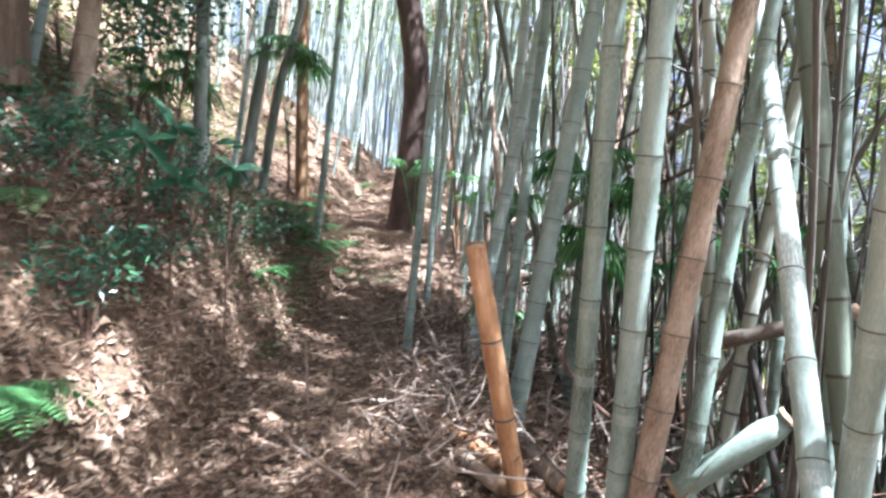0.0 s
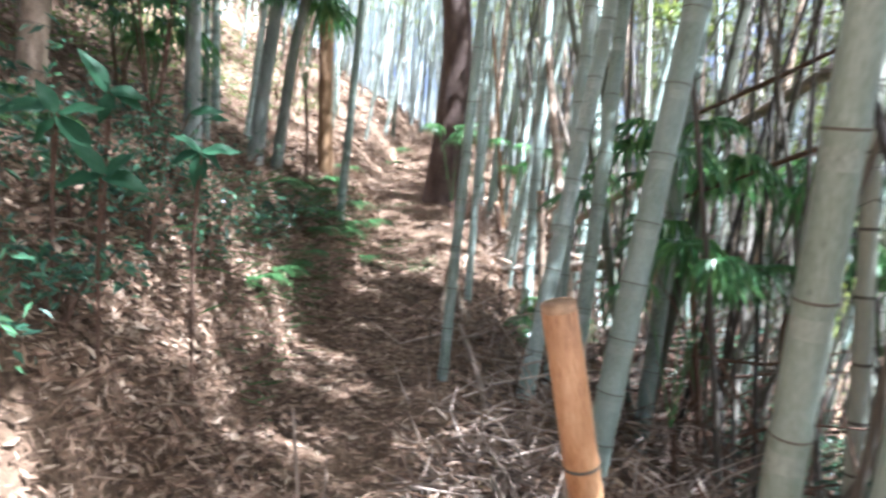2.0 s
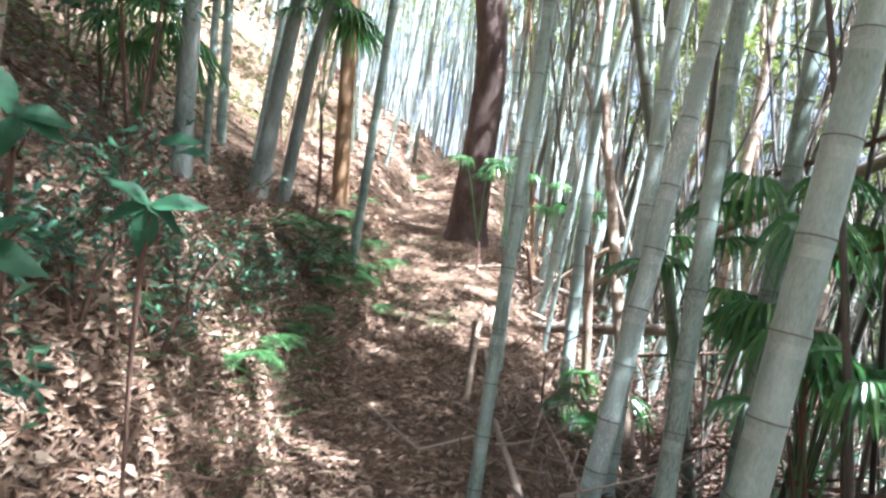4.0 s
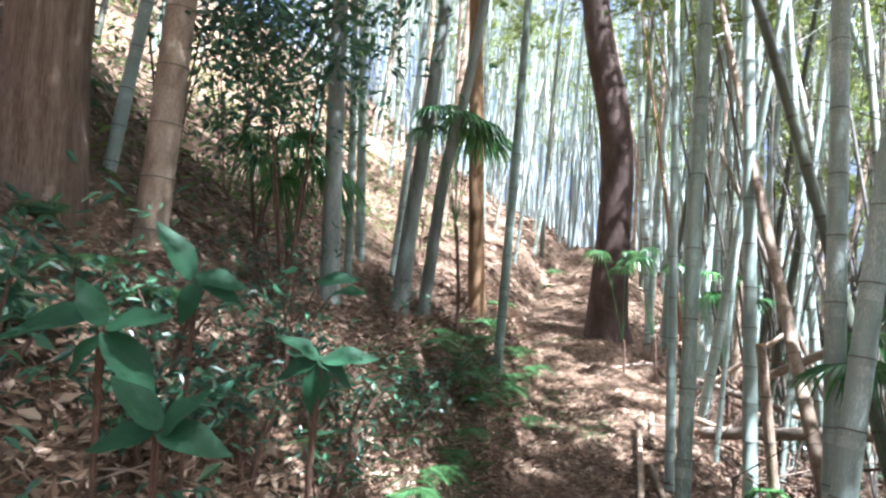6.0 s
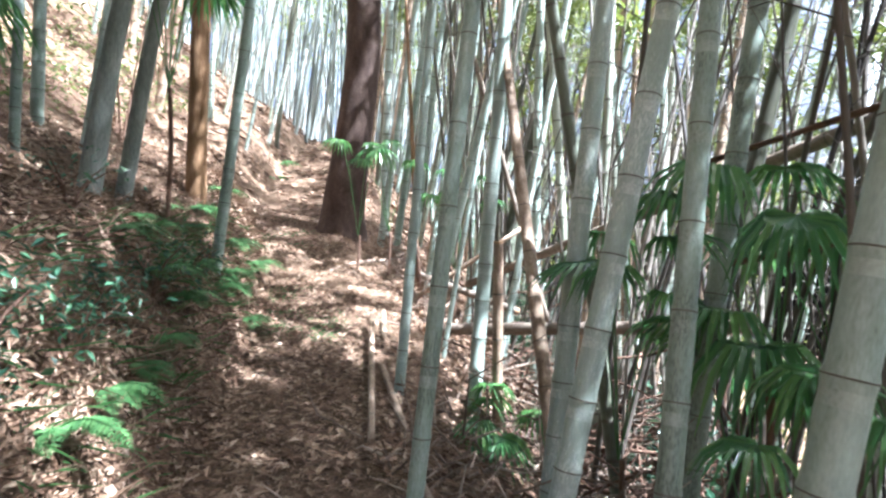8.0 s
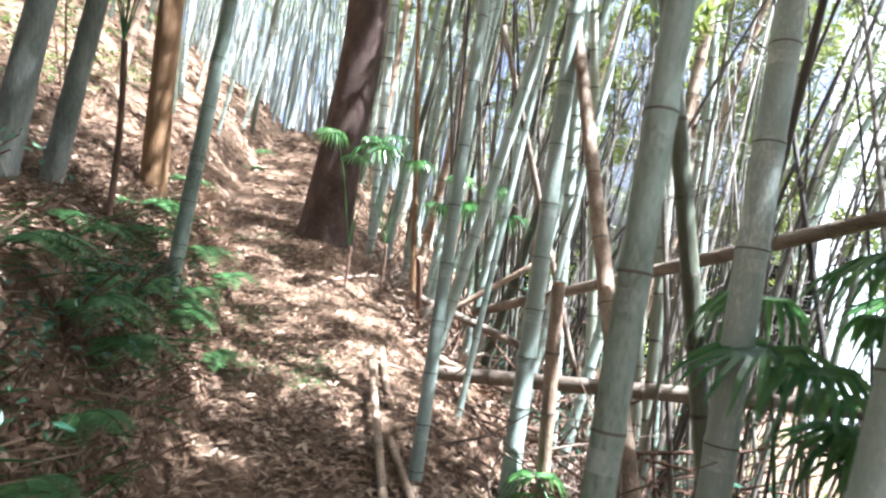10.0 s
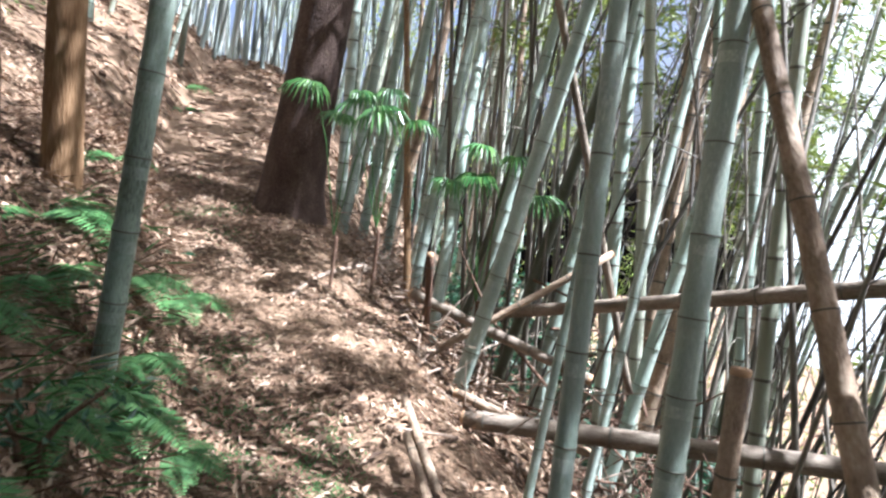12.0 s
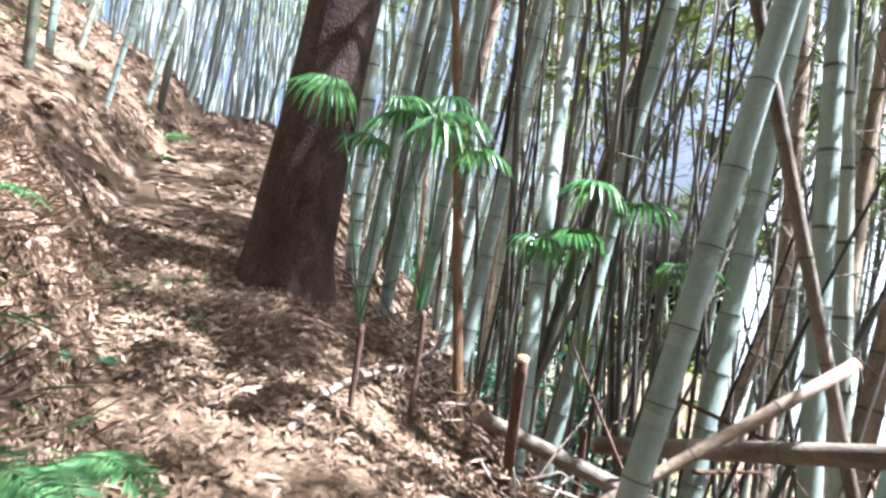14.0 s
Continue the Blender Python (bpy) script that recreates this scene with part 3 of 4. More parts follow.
fallen("fallen_bamboo", (-0.30, 10.19, 1.66), (2.05, 8.90, 1.90), 0.105, CULM_OLD, "weathered brown bamboo log lying across the slope", nodes=0.36)
fallen("fallen_bamboo", (-0.52, 11.40, 2.12), (0.55, 10.56, 1.80), 0.072, CULM_OLD, "grey fallen bamboo sloping down between culms", nodes=0.3)
fallen("fallen_bamboo", (0.10, 11.5, 1.99), (2.3, 7.3, 3.25), 0.085, CULM_OLD, "long grey fallen bamboo resting against the culms", nodes=0.4)
fallen("bamboo_pole", (-0.58, 10.70, 1.79), (0.58, 10.52, 2.60), 0.046, CULM_TAN, "thin tan bamboo pole propped across the gap", nodes=0.34, category="pole")
fallen("fallen_bamboo", (-0.36, 10.22, 1.80), (0.40, 10.0, 1.55), 0.05, CULM_TAN, "pale split bamboo lying over a log", nodes=0.3)
fallen("fallen_bamboo", (1.28, 4.36, 0.98), (1.68, 4.26, 1.29), 0.11, CULM, "pale bamboo log with a bright cut end", nodes=0.0)
fallen("fallen_bamboo", (1.72, 5.36, 1.46), (2.35, 5.22, 1.63), 0.09, CULM_OLD, "brown fallen bamboo lodged between culms", nodes=0.33)
fallen("fallen_bamboo", (0.17, 5.06, 1.10), (0.56, 4.66, 0.97), 0.085, CULM_ORANGE, "short sawn bamboo piece with a yellow end", nodes=0.25)
fallen("fallen_bamboo", (0.50, 5.34, 1.04), (0.86, 4.78, 0.84), 0.10, CULM_OLD, "weathered sawn bamboo piece at the trail edge", nodes=0.25)
fallen("fallen_bamboo", (0.38, 4.60, 1.02), (0.58, 4.38, 0.96), 0.075, CULM_TAN, "short grey bamboo offcut on the litter", nodes=0.25)
fallen("stick", (-0.665, 9.95, gz(-0.665, 9.95) + 0.03), (-0.58, 9.20, gz(-0.58, 9.20) + 0.03), 0.045, CULM_TAN, "pale bamboo stick along the trail edge", nodes=0.3, cut=False, category="stick")
fallen("stick", (-0.70, 9.42, gz(-0.70, 9.42) + 0.12), (-0.46, 7.50, gz(-0.46, 7.50) + 0.06), 0.04, CULM_TAN, "long pale stick lying on the trail edge", nodes=0.32, cut=False, category="stick")
fallen("stick", (-0.53, 8.62, gz(-0.53, 8.62) + 0.04), (-0.28, 7.66, gz(-0.28, 7.66) + 0.05), 0.04, CULM_TAN, "pale stick crossing another beside a culm", nodes=0.32, cut=False, category="stick")
fallen("stick", (-0.20, 6.9, 1.52), (0.26, 5.22, 1.12), 0.032, TWIG, "knotty pale stick on the brush heap", nodes=0.0, cut=False, category="stick", sag=0.03, sides=8)
fallen("stick", (-1.33, 11.0, gz(-1.33, 11.0) + 0.02), (-0.86, 11.9, gz(-0.86, 11.9) + 0.10), 0.035, TWIG, "bent dead branch on the trail litter", nodes=0.0, cut=False, category="stick", sag=0.07, sides=8)
fallen("stick", (-0.77, 9.62, gz(-0.77, 9.62) + 0.02), (-0.42, 9.72, gz(-0.42, 9.72) + 0.03), 0.016, TWIG, "thin twig lying across the trail edge", nodes=0.0, cut=False, category="stick", sides=6)
fallen("stick", (-0.95, 14.2, gz(-0.95, 14.2) + 0.25), (-0.70, 13.0, gz(-0.70, 13.0) + 0.05), 0.04, CULM_TAN, "sunlit pale stick behind the tree foot", nodes=0.0, cut=False, category="stick", sides=8)
fallen("stick", (0.85, 10.63, 1.70), (0.05, 10.75, 4.4), 0.05, CULM_OLD, "dry leaning branch fallen against the culms", nodes=0.4, cut=False, category="stick")
fallen("stick", (-0.45, 4.95, gz(-0.45, 4.95)), (-0.46, 4.93, gz(-0.45, 4.95) + 0.42), 0.014, TWIG, "thin upright twig stuck in the trail", nodes=0.0, cut=False, category="stick", sides=6)
fallen("stick", (1.75, 4.6, 1.9), (1.35, 4.35, 2.05), 0.012, TWIG, "thin dead side branch among culms", nodes=0.0, cut=False, category="stick", sides=6)


def brush(centre, spread, count, label, size=0.4, tall=0.22, mat=None, thick=0.007):
    """A heap of dry twigs and leaves."""
    tw = []
    for _ in range(count):
        x, y = centre[0] + rng.normal(0, spread[0]), centre[1] + rng.normal(0, spread[1])
        p = np.array([x, y, gz(x, y) + rng.uniform(0, tall)])
        d = unit(np.array([rng.normal(), rng.normal(), rng.normal(0.2, 0.35)])) * rng.uniform(0.3, 1.0) * size
        k = rng.normal(0, 0.06, 3)
        tw.append(tube([p, p + d * 0.5 + k, p + d], [thick, thick * 0.7, thick * 0.3], 4, False))
    v, f = merge(tw)
    top = tagged(new("brush_heap"), label, "brush heap")
    part("twig", mesh_of("twig", v, f, mat or TWIG), top)["kind"] = "stuff"
    n = count * 5
    x, y = centre[0] + rng.normal(0, spread[0], n), centre[1] + rng.normal(0, spread[1], n)
    b = np.stack([x, y, ground(x, y) + rng.uniform(0, 0.2, n)], 1)
    part("dry_foliage", leaf_mesh("dry_foliage", b, rand_dir(n, -0.6, 0.6), rand_dir(n, 0, 1), rng.uniform(0.05, 0.12, n), rng.uniform(0.008, 0.02, n), LITTER), top)["kind"] = "stuff"


brush((0.26, 5.2), (0.17, 0.45), 260, "heap of dry grey twigs and leaves at the trail edge")
brush((-0.10, 7.4), (0.16, 0.5), 70, "dry twigs scattered at the trail edge")
brush((-0.72, 12.3), (0.16, 0.35), 90, "dark tangle of roots and twigs beside the tree")
brush((-0.25, 10.9), (0.2, 0.4), 70, "dry twigs caught between bamboo culms")
brush((0.9, 9.6), (0.45, 1.3), 420, "tangle of dead branches under the bamboo", 1.0)
brush((1.9, 10.6), (0.6, 1.4), 380, "tangle of dead branches under the bamboo", 1.2)
brush((1.0, 7.4), (0.4, 0.9), 260, "tangle of dead stems under the bamboo", 0.8)
brush((1.4, 6.0), (0.5, 1.2), 160, "tangle of dead branches on the dark slope", 0.9)
brush((1.9, 4.6), (0.5, 0.6), 120, "tangle of dead branches on the dark slope", 0.9)

brush((2.0, 8.8), (0.6, 1.0), 260, "dark tangle of dead branches under the bamboo", 1.5, 1.0, BARK_CEDAR, 0.013)
brush((2.2, 11.4), (0.7, 1.2), 320, "dark tangle of dead branches under the bamboo", 1.5, 1.2, BARK_CEDAR, 0.013)
brush((1.5, 9.4), (0.35, 0.9), 260, "dark tangle of dead branches under the bamboo", 1.0, 0.6, BARK_CEDAR, 0.010)
brush((1.3, 11.2), (0.4, 0.8), 240, "dark tangle of dead branches under the bamboo", 1.0, 0.6, BARK_CEDAR, 0.010)
brush((3.6, 10.0), (0.8, 1.8), 320, "dark tangle of dead branches down the slope", 1.8, 1.6, BARK_CEDAR, 0.016)
brush((2.3, 5.2), (0.5, 0.9), 200, "dark tangle of dead branches under the bamboo", 1.3, 0.9, BARK_CEDAR, 0.011)


# ---- undergrowth ----
def shrub(x, y, height, spread, count, leaf, mat, label, stems=5, name="shrub", droop=-0.3, base_dz=0.0, low=0.04):
    top = tagged(new(name), label, "shrub")
    z = gz(x, y) + base_dz
    top.location = (x, y, z)
    tips = []
    for k in range(stems):
        a = k * 2.4 + rng.uniform(-0.4, 0.4)
        w = spread * rng.uniform(0.4, 1.0)
        e = np.array([math.cos(a) * w, math.sin(a) * w, height * rng.uniform(0.65, 1.0)])
        m = e * 0.5 + np.array([0, 0, height * 0.12])
        v, f = tube([(0, 0, -0.08), m * 0.5, m, e], [0.012, 0.009, 0.006, 0.003], 5, False)
        part("stem", mesh_of("stem", v, f, BARK_CEDAR), top)
        tips += [m, m * 0.4 + e * 0.6, e, e + rng.normal(0, spread * 0.25, 3)]
    tips = np.array(tips)
    n = count
    c = tips[rng.integers(0, len(tips), n)] + rng.normal(0, 1, (n, 3)) * np.array([spread * 0.3, spread * 0.3, height * 0.16])
    c[:, 2] = np.where(c[:, 2] < low, low + (low - c[:, 2]) % (height - low), c[:, 2])
    d = rand_dir(n, -0.6, 0.5) + np.array([0, 0, droop])
    part("foliage", leaf_mesh("foliage", c, d, rand_dir(n, 0.3, 1.0), rng.uniform(0.6, 1.3, n) * leaf[0], rng.uniform(0.7, 1.2, n) * leaf[1], mat), top)
    return top


for x, y, h, w, n, lab in [
    (-1.39, 5.40, 0.36, 0.26, 220, "dark green leafy shrub on the cut bank"), (-1.27, 4.74, 0.30, 0.24, 200, "dark green leafy shrub on the cut bank"), (-1.52, 5.75, 0.34, 0.26, 200, "green leafy shrub on the cut bank"),
    (-1.46, 5.05, 0.34, 0.26, 220, "dark green leafy shrub on the cut bank"), (-1.40, 6.00, 0.32, 0.26, 200, "green leafy shrub on the bank edge"), (-1.65, 5.30, 0.36, 0.28, 180, "dark green leafy shrub on the bank"),
    (-1.30, 5.70, 0.28, 0.22, 160, "green leafy shrub at the foot of the bank"), (-1.75, 4.80, 0.45, 0.34, 240, "dark leafy shrub higher on the bank"), (-1.22, 4.25, 0.40, 0.26, 220, "dark leafy shrub beside the trail"),
    (-1.55, 4.40, 0.45, 0.32, 240, "dark leafy shrub beside the trail"), (-2.3, 3.8, 0.7, 0.5, 280, "dark leafy shrub beside the trail"), (-1.7, 3.65, 0.7, 0.4, 260, "dark leafy shrub beside the trail"),
    (-1.42, 6.55, 0.30, 0.26, 160, "low green shrub on the bank edge"), (-1.55, 7.05, 0.26, 0.26, 140, "low green shrub on the bank edge"), (-1.62, 7.6, 0.24, 0.24, 110, "low green shrub on the bank edge"), (-1.72, 8.3, 0.22, 0.22, 80, "low green shrub on the bank edge"),
    (-2.15, 6.45, 0.30, 0.30, 110, "low dark shrub on the bank"), (-2.35, 6.75, 0.35, 0.35, 110, "low dark shrub on the bank"), (-2.1, 7.7, 0.25, 0.3, 70, "low dark shrub on the bank")]:
    shrub(x, y, h, w, int(n * 1.7) if y < 5.3 else int(n * 1.3), (0.058, 0.021) if y < 5.3 else (0.045, 0.017), LEAF_SHRUB, lab)
for x, y, h, w, n, low in [(-2.35, 6.85, 2.5, 0.65, 1800, 0.9), (-3.4, 6.9, 2.8, 0.8, 1800, 0.9), (-3.1, 7.5, 2.8, 0.7, 1800, 0.8), (-3.6, 8.6, 2.6, 0.8, 1400, 0.6), (-4.0, 5.2, 3.0, 1.0, 800, 0.8), (-3.3, 3.6, 3.0, 0.9, 900, 0.6), (-4.4, 8.6, 2.6, 0.9, 500, 0.8), (-3.6, 11.2, 2.2, 0.8, 400, 0.8)]:
    shrub(x, y, h, w, n, (0.085, 0.036), LEAF_SHRUB if y < 8 else LEAF_TREE, "slender evergreen sapling with small glossy leaves on the bank", stems=4, name="sapling", low=low)
# leaning trees added to shade bank and trail; the last two stand unseen
tree("tree", [(-3.5, 3.0, gz(-3.5, 3.0) - 0.2), (-3.3, 3.0, 3.6), (-2.8, 3.0, 5.2), (-2.2, 2.9, 6.8), (-1.4, 2.8, 8.2)], [0.12, 0.10, 0.09, 0.07, 0.03], BARK_GREY, "leaning evergreen tree with dark foliage, added to shade the trail", 2.3, LEAF_SHRUB, 130, 0.55, limbs=14)
tree("tree", [(-4.6, 5.0, gz(-4.6, 5.0) - 0.2), (-4.0, 5.2, 4.4), (-3.0, 5.4, 6.2), (-1.6, 5.5, 7.6), (0.2, 5.5, 8.8)], [0.12, 0.10, 0.085, 0.065, 0.03], BARK_GREY, "leaning evergreen tree added out of view on the hillside for shade", 3.0, LEAF_SHRUB, 150, 0.6, limbs=20)
tree("tree", [(-4.1, 3.7, gz(-4.1, 3.7) - 0.2), (-3.6, 3.8, 4.2), (-2.6, 4.0, 5.8), (-1.4, 4.2, 7.2), (0.0, 4.3, 8.4)], [0.11, 0.09, 0.08, 0.06, 0.03], BARK_GREY, "leaning evergreen tree with dark foliage, added to shade the trail", 2.6, LEAF_SHRUB, 140, 0.6, limbs=18)
for x, y, h, w in [(2.4, 5.0, 0.9, 0.7), (2.9, 6.4, 1.2, 0.8), (2.6, 8.2, 1.0, 0.8), (2.4, 9.8, 1.0, 0.7), (1.9, 11.3, 0.8, 0.6), (3.8, 7.2, 1.4, 0.9), (4.2, 9.6, 1.4, 0.9), (3.6, 4.0, 1.6, 1.0), (3.5, 11.8, 1.2, 0.8), (5.6, 8.5, 2.0, 1.2), (5.4, 5.5, 2.0, 1.2), (2.6, 3.3, 1.4, 0.8), (5.5, 11.5, 2.2, 1.2)]:
    shrub(x, y, h, w, 420, (0.12, 0.045), LEAF_SHRUB, "dark evergreen shrub on the shaded slope under the bamboo", stems=6)
for x, y, h, w in [(9, 7, 4.5, 2.0), (10, 11, 5, 2.2), (8, 14, 4, 2), (11, 3, 5, 2.2), (13, 8, 6, 2.6), (9, 18, 5, 2.2), (13, 15, 6, 2.6), (15, 20, 6, 3)]:
    shrub(x, y, h, w, 1200, (0.22, 0.10), FOLIAGE_FAR, "sunlit yellow-green broadleaf thicket down the slope", stems=10)


def broad_sapling(x, y, leaves, label, hub=None, face=(0.5, -0.5, 0.75)):
    """A seedling with large single leaves; leaves: offset of each leaf's foot, heading in degrees, rise, length."""
    top = tagged(new("seedling"), label, "seedling")
    z = gz(x, y)
    top.location = (x, y, z)
    for (ox, oy, oz), heading, rise, length in leaves:
        v, f = tube([(0, 0, -0.05), (ox * 0.3, oy * 0.3, oz * 0.6), (ox, oy, oz)], [0.006, 0.005, 0.003], 5, False)
        part("stem", mesh_of("stem", v, f, BARK_CEDAR), top)
        a = radians(heading)
        d = unit(np.array([math.cos(a), math.sin(a), rise]))
        s = unit(np.cross(d, np.array(face) + rng.normal(0, 0.2, 3)))
        n = np.cross(s, d)
        V, F = [], []
        for i, t in enumerate(np.linspace(0, 1, 9)):
            w = 0.22 * length * math.sin(math.pi * min(1, t * 0.96 + 0.04) ** 0.8) + 0.002
            c = np.array([ox, oy, oz]) + d * length * t + n * (0.12 * length * t - 0.2 * length * t * t)
            for k in (-1, -0.5, 0, 0.5, 1):
                V.append(c + s * w * k + n * (0.22 * w * abs(k) + 0.004 * math.sin(t * 40) * abs(k)))
            if i:
                F += [[(i - 1) * 5 + k, (i - 1) * 5 + k + 1, i * 5 + k + 1, i * 5 + k] for k in range(4)]
        part("leaf", mesh_of("leaf", np.array(V), F, LEAF_BROAD), top)


def whorl(x, y, z, foot, leaves, label):
    """A thin stem from foot up to one whorl of large leaves at (x, y, z)."""
    g = gz(*foot)
    o = (x - foot[0], y - foot[1], z - g)
    broad_sapling(foot[0], foot[1], [((o[0] + rng.normal(0, 0.012), o[1], o[2] + rng.normal(0, 0.012)), h, r, L * 0.85) for h, r, L in leaves], label)


BIG = "seedling with large dark green leaves beside the trail"
whorl(-1.22, 4.7, 2.54, (-1.32, 4.78), [(-158, -0.16, 0.29), (-143, 1.82, 0.15), (33, -1.32, 0.24), (22, 0.19, 0.18), (-164, -0.98, 0.14)], BIG)
whorl(-1.04, 4.7, 2.32, (-1.14, 4.78), [(-149, 1.1, 0.18), (16, 0.92, 0.16), (25, -0.33, 0.2), (-159, -0.22, 0.18)], BIG)
whorl(-1.23, 4.98, 2.67, (-1.33, 5.06), [(-144, 1.78, 0.22), (25, -0.21, 0.17), (28, -0.69, 0.17), (-172, -1.92, 0.15)], BIG)
whorl(-0.97, 5.17, 2.46, (-1.07, 5.25), [(23, 0.05, 0.18), (29, -0.82, 0.16), (-152, 0.66, 0.16), (167, -4.44, 0.18), (-160, -0.4, 0.15)], BIG)
whorl(-1.77, 4.81, 2.68, (-1.87, 4.89), [(19, 0.59, 0.16), (28, -0.66, 0.16), (-161, -0.49, 0.16)], BIG)
broad_sapling(-1.50, 5.75, [((0.1, 0.05, 0.45), 20, 0.1, 0.17), ((0.05, -0.1, 0.4), -60, 0.0, 0.17), ((-0.05, 0.1, 0.5), 150, 0.2, 0.16), ((0.2, 0.0, 0.4), -10, 0.0, 0.16)],
              "seedling with large green leaves on the bank")
broad_sapling(-2.05, 10.9, [((0.05, 0.0, 0.1), -30, 0.1, 0.12), ((-0.05, 0.05, 0.1), 160, 0.1, 0.12), ((0.0, -0.05, 0.12), 250, 0.1, 0.1)], "tiny green seedling in the litter")


def fern(x, y, fronds, length, label, heading=None, dz=0.0):
    top = tagged(new("fern"), label, "fern")
    top.location = (x, y, gz(x, y) + dz)
    for k in range(fronds):
        a = rng.uniform(0, 6.28) if heading is None else radians(heading) + rng.normal(0, 0.55)
        L = length * rng.uniform(0.7, 1.1)
        d, s = np.array([math.cos(a), math.sin(a), 0]), np.array([-math.sin(a), math.cos(a), 0])
        t = np.linspace(0, 1, 12)
        P3 = d * (L * t)[:, None] * 0.85 + np.array([0, 0, 1.0]) * (L * (0.75 * t - 0.85 * t * t))[:, None]
        rach = tube(P3, 0.004 * (1.1 - t), 4, False)
        tt = np.repeat(np.linspace(0.16, 0.99, 24), 2)
        sg = np.tile([1.0, -1.0], 24)
        c = np.stack([np.interp(tt, t, P3[:, q]) for q in range(3)], 1)
        w = L * 0.24 * np.sin(np.pi * np.clip(tt * 0.93 + 0.07, 0, 1)) ** 0.8 + 0.01
        along = s[None, :] * sg[:, None] + d * 0.35 + np.array([0, 0, -0.12]) + rng.normal(0, 0.06, (48, 3))
        me = leaf_mesh("frond", c, along, np.tile([0, 0, 1.0], (48, 1)) + d * 0.2, w, L * 0.036 + 0 * w, FERN, 0.1, 0.1)
        fr = part("frond", me, top)
        part("stalk", mesh_of("stalk", rach[0], rach[1], FERN), fr)
    return top


for x, y, n, L, lab, h in [
    (-1.25, 3.75, 6, 0.55, "bright green fern arching over the trail edge", -25), (-0.95, 3.3, 5, 0.35, "small bright green fern at the trail edge", None), (-1.6, 4.3, 6, 0.5, "green fern on the bank foot", None),
    (-1.80, 9.30, 5, 0.32, "green fern hanging below a bamboo culm", -40), (-1.76, 9.0, 5, 0.28, "green fern hanging over the cut bank", -50), (-1.80, 8.70, 5, 0.26, "green fern hanging over the cut bank", -30),
    (-1.72, 8.0, 5, 0.34, "green fern on the cut bank", -30), (-1.78, 7.5, 5, 0.36, "green fern on the cut bank", -20), (-1.90, 10.3, 7, 0.42, "green fern spreading over the trail litter", -20),
    (-1.95, 9.7, 6, 0.40, "green fern on the bank", -30), (-2.25, 9.65, 8, 0.5, "green fern at the foot of a slim tree", None), (-4.3, 6.9, 6, 0.5, "pale green fern on the hillside", -40), (-4.1, 6.6, 6, 0.45, "pale green fern on the hillside", -20),
    (-3.6, 6.2, 6, 0.45, "pale green fern on the hillside", -20), (-2.35, 10.7, 7, 0.4, "sunlit green fern on the bank", None), (-2.1, 8.3, 5, 0.3, "green fern on the bank", -20),
    (-1.73, 8.96, 7, 0.34, "bright green fern at the foot of a bamboo culm", -40), (-1.63, 9.22, 6, 0.28, "bright green fern at the trail edge", -30), (-2.04, 8.57, 6, 0.34, "green fern on the cut bank", -30),
    (-2.02, 9.03, 6, 0.34, "green fern on the cut bank", None), (-1.60, 7.87, 7, 0.36, "bright green fern beside the trail", -30), (-1.66, 7.70, 6, 0.34, "bright green fern beside the trail", -10), (-1.77, 8.48, 6, 0.30, "bright green fern on the cut bank", -50),
    (-1.32, 6.30, 6, 0.28, "green fern hanging over the cut bank", -30), (-1.38, 6.70, 6, 0.30, "green fern hanging over the cut bank", -20), (-1.45, 7.10, 6, 0.28, "green fern hanging over the cut bank", -40), (-1.50, 7.50, 6, 0.28, "green fern hanging over the cut bank", -30),
    (-2.8, 5.71, 6, 0.34, "pale green fern under a cedar", -40), (-2.36, 5.48, 6, 0.40, "pale green fern on the steep bank", -30), (-2.01, 5.13, 5, 0.36, "pale green fern on the steep bank", -40), (-2.2, 5.7, 5, 0.32, "pale green fern on the steep bank", -20),
    (-3.4, 16.5, 7, 0.5, "sunlit green fern beside the upper trail", None), (-3.7, 18, 7, 0.5, "sunlit green fern beside the upper trail", None)]:
    fern(x, y, n, L, lab, h)


def fan_leaf(parent, foot, tip, size, facing, lobes=21, hang=0.85):
    """A round fan of narrow folded segments on a long stalk."""
    foot, tip = np.array(foot, float), np.array(tip, float)
    mid = (foot + tip) / 2 + np.array([0, 0, 0.12 * np.linalg.norm(tip - foot)])
    d = unit(np.array(facing, float))
    s = unit(np.cross(d, [0, 0, 1.0]))
    up = np.cross(s, d)
    ang = np.linspace(-2.1, 2.1, lobes)
    along = np.cos(ang)[:, None] * d + np.sin(ang)[:, None] * s + up * 0.08
    L = size * (0.75 + 0.25 * np.cos(ang)) * rng.uniform(0.9, 1.08, lobes)
    n = lobes
    side = unit(np.cross(along, up))
    rows = []
    for t, w, h in ((0, 0.012, 0), (0.45, 0.05, 0.0), (0.75, 0.04, -0.35 * hang), (1.0, 0.004, -hang)):
        c = tip + along * (L * t)[:, None] + np.array([0, 0, 1.0]) * (h * L)[:, None] * (0.6 + 0.4 * np.abs(np.sin(ang)))[:, None]
        W = w * size
        rows.append(np.stack([c - side * W, c - up * W * 0.7, c + side * W], 1))
    V = np.stack(rows, 1).reshape(-1, 3)
    F = [[k * 12 + i * 3 + j, k * 12 + i * 3 + j + 1, k * 12 + i * 3 + j + 4, k * 12 + i * 3 + j + 3] for k in range(n) for i in range(3) for j in range(2)]
    leaf = part("fan_leaf", mesh_of("fan_leaf", V, F, PALM, smooth=False), parent)
    v, f = tube([foot, mid, tip], [0.005, 0.004, 0.003], 5, False)
    part("stalk", mesh_of("stalk", v, f, PALM), leaf)


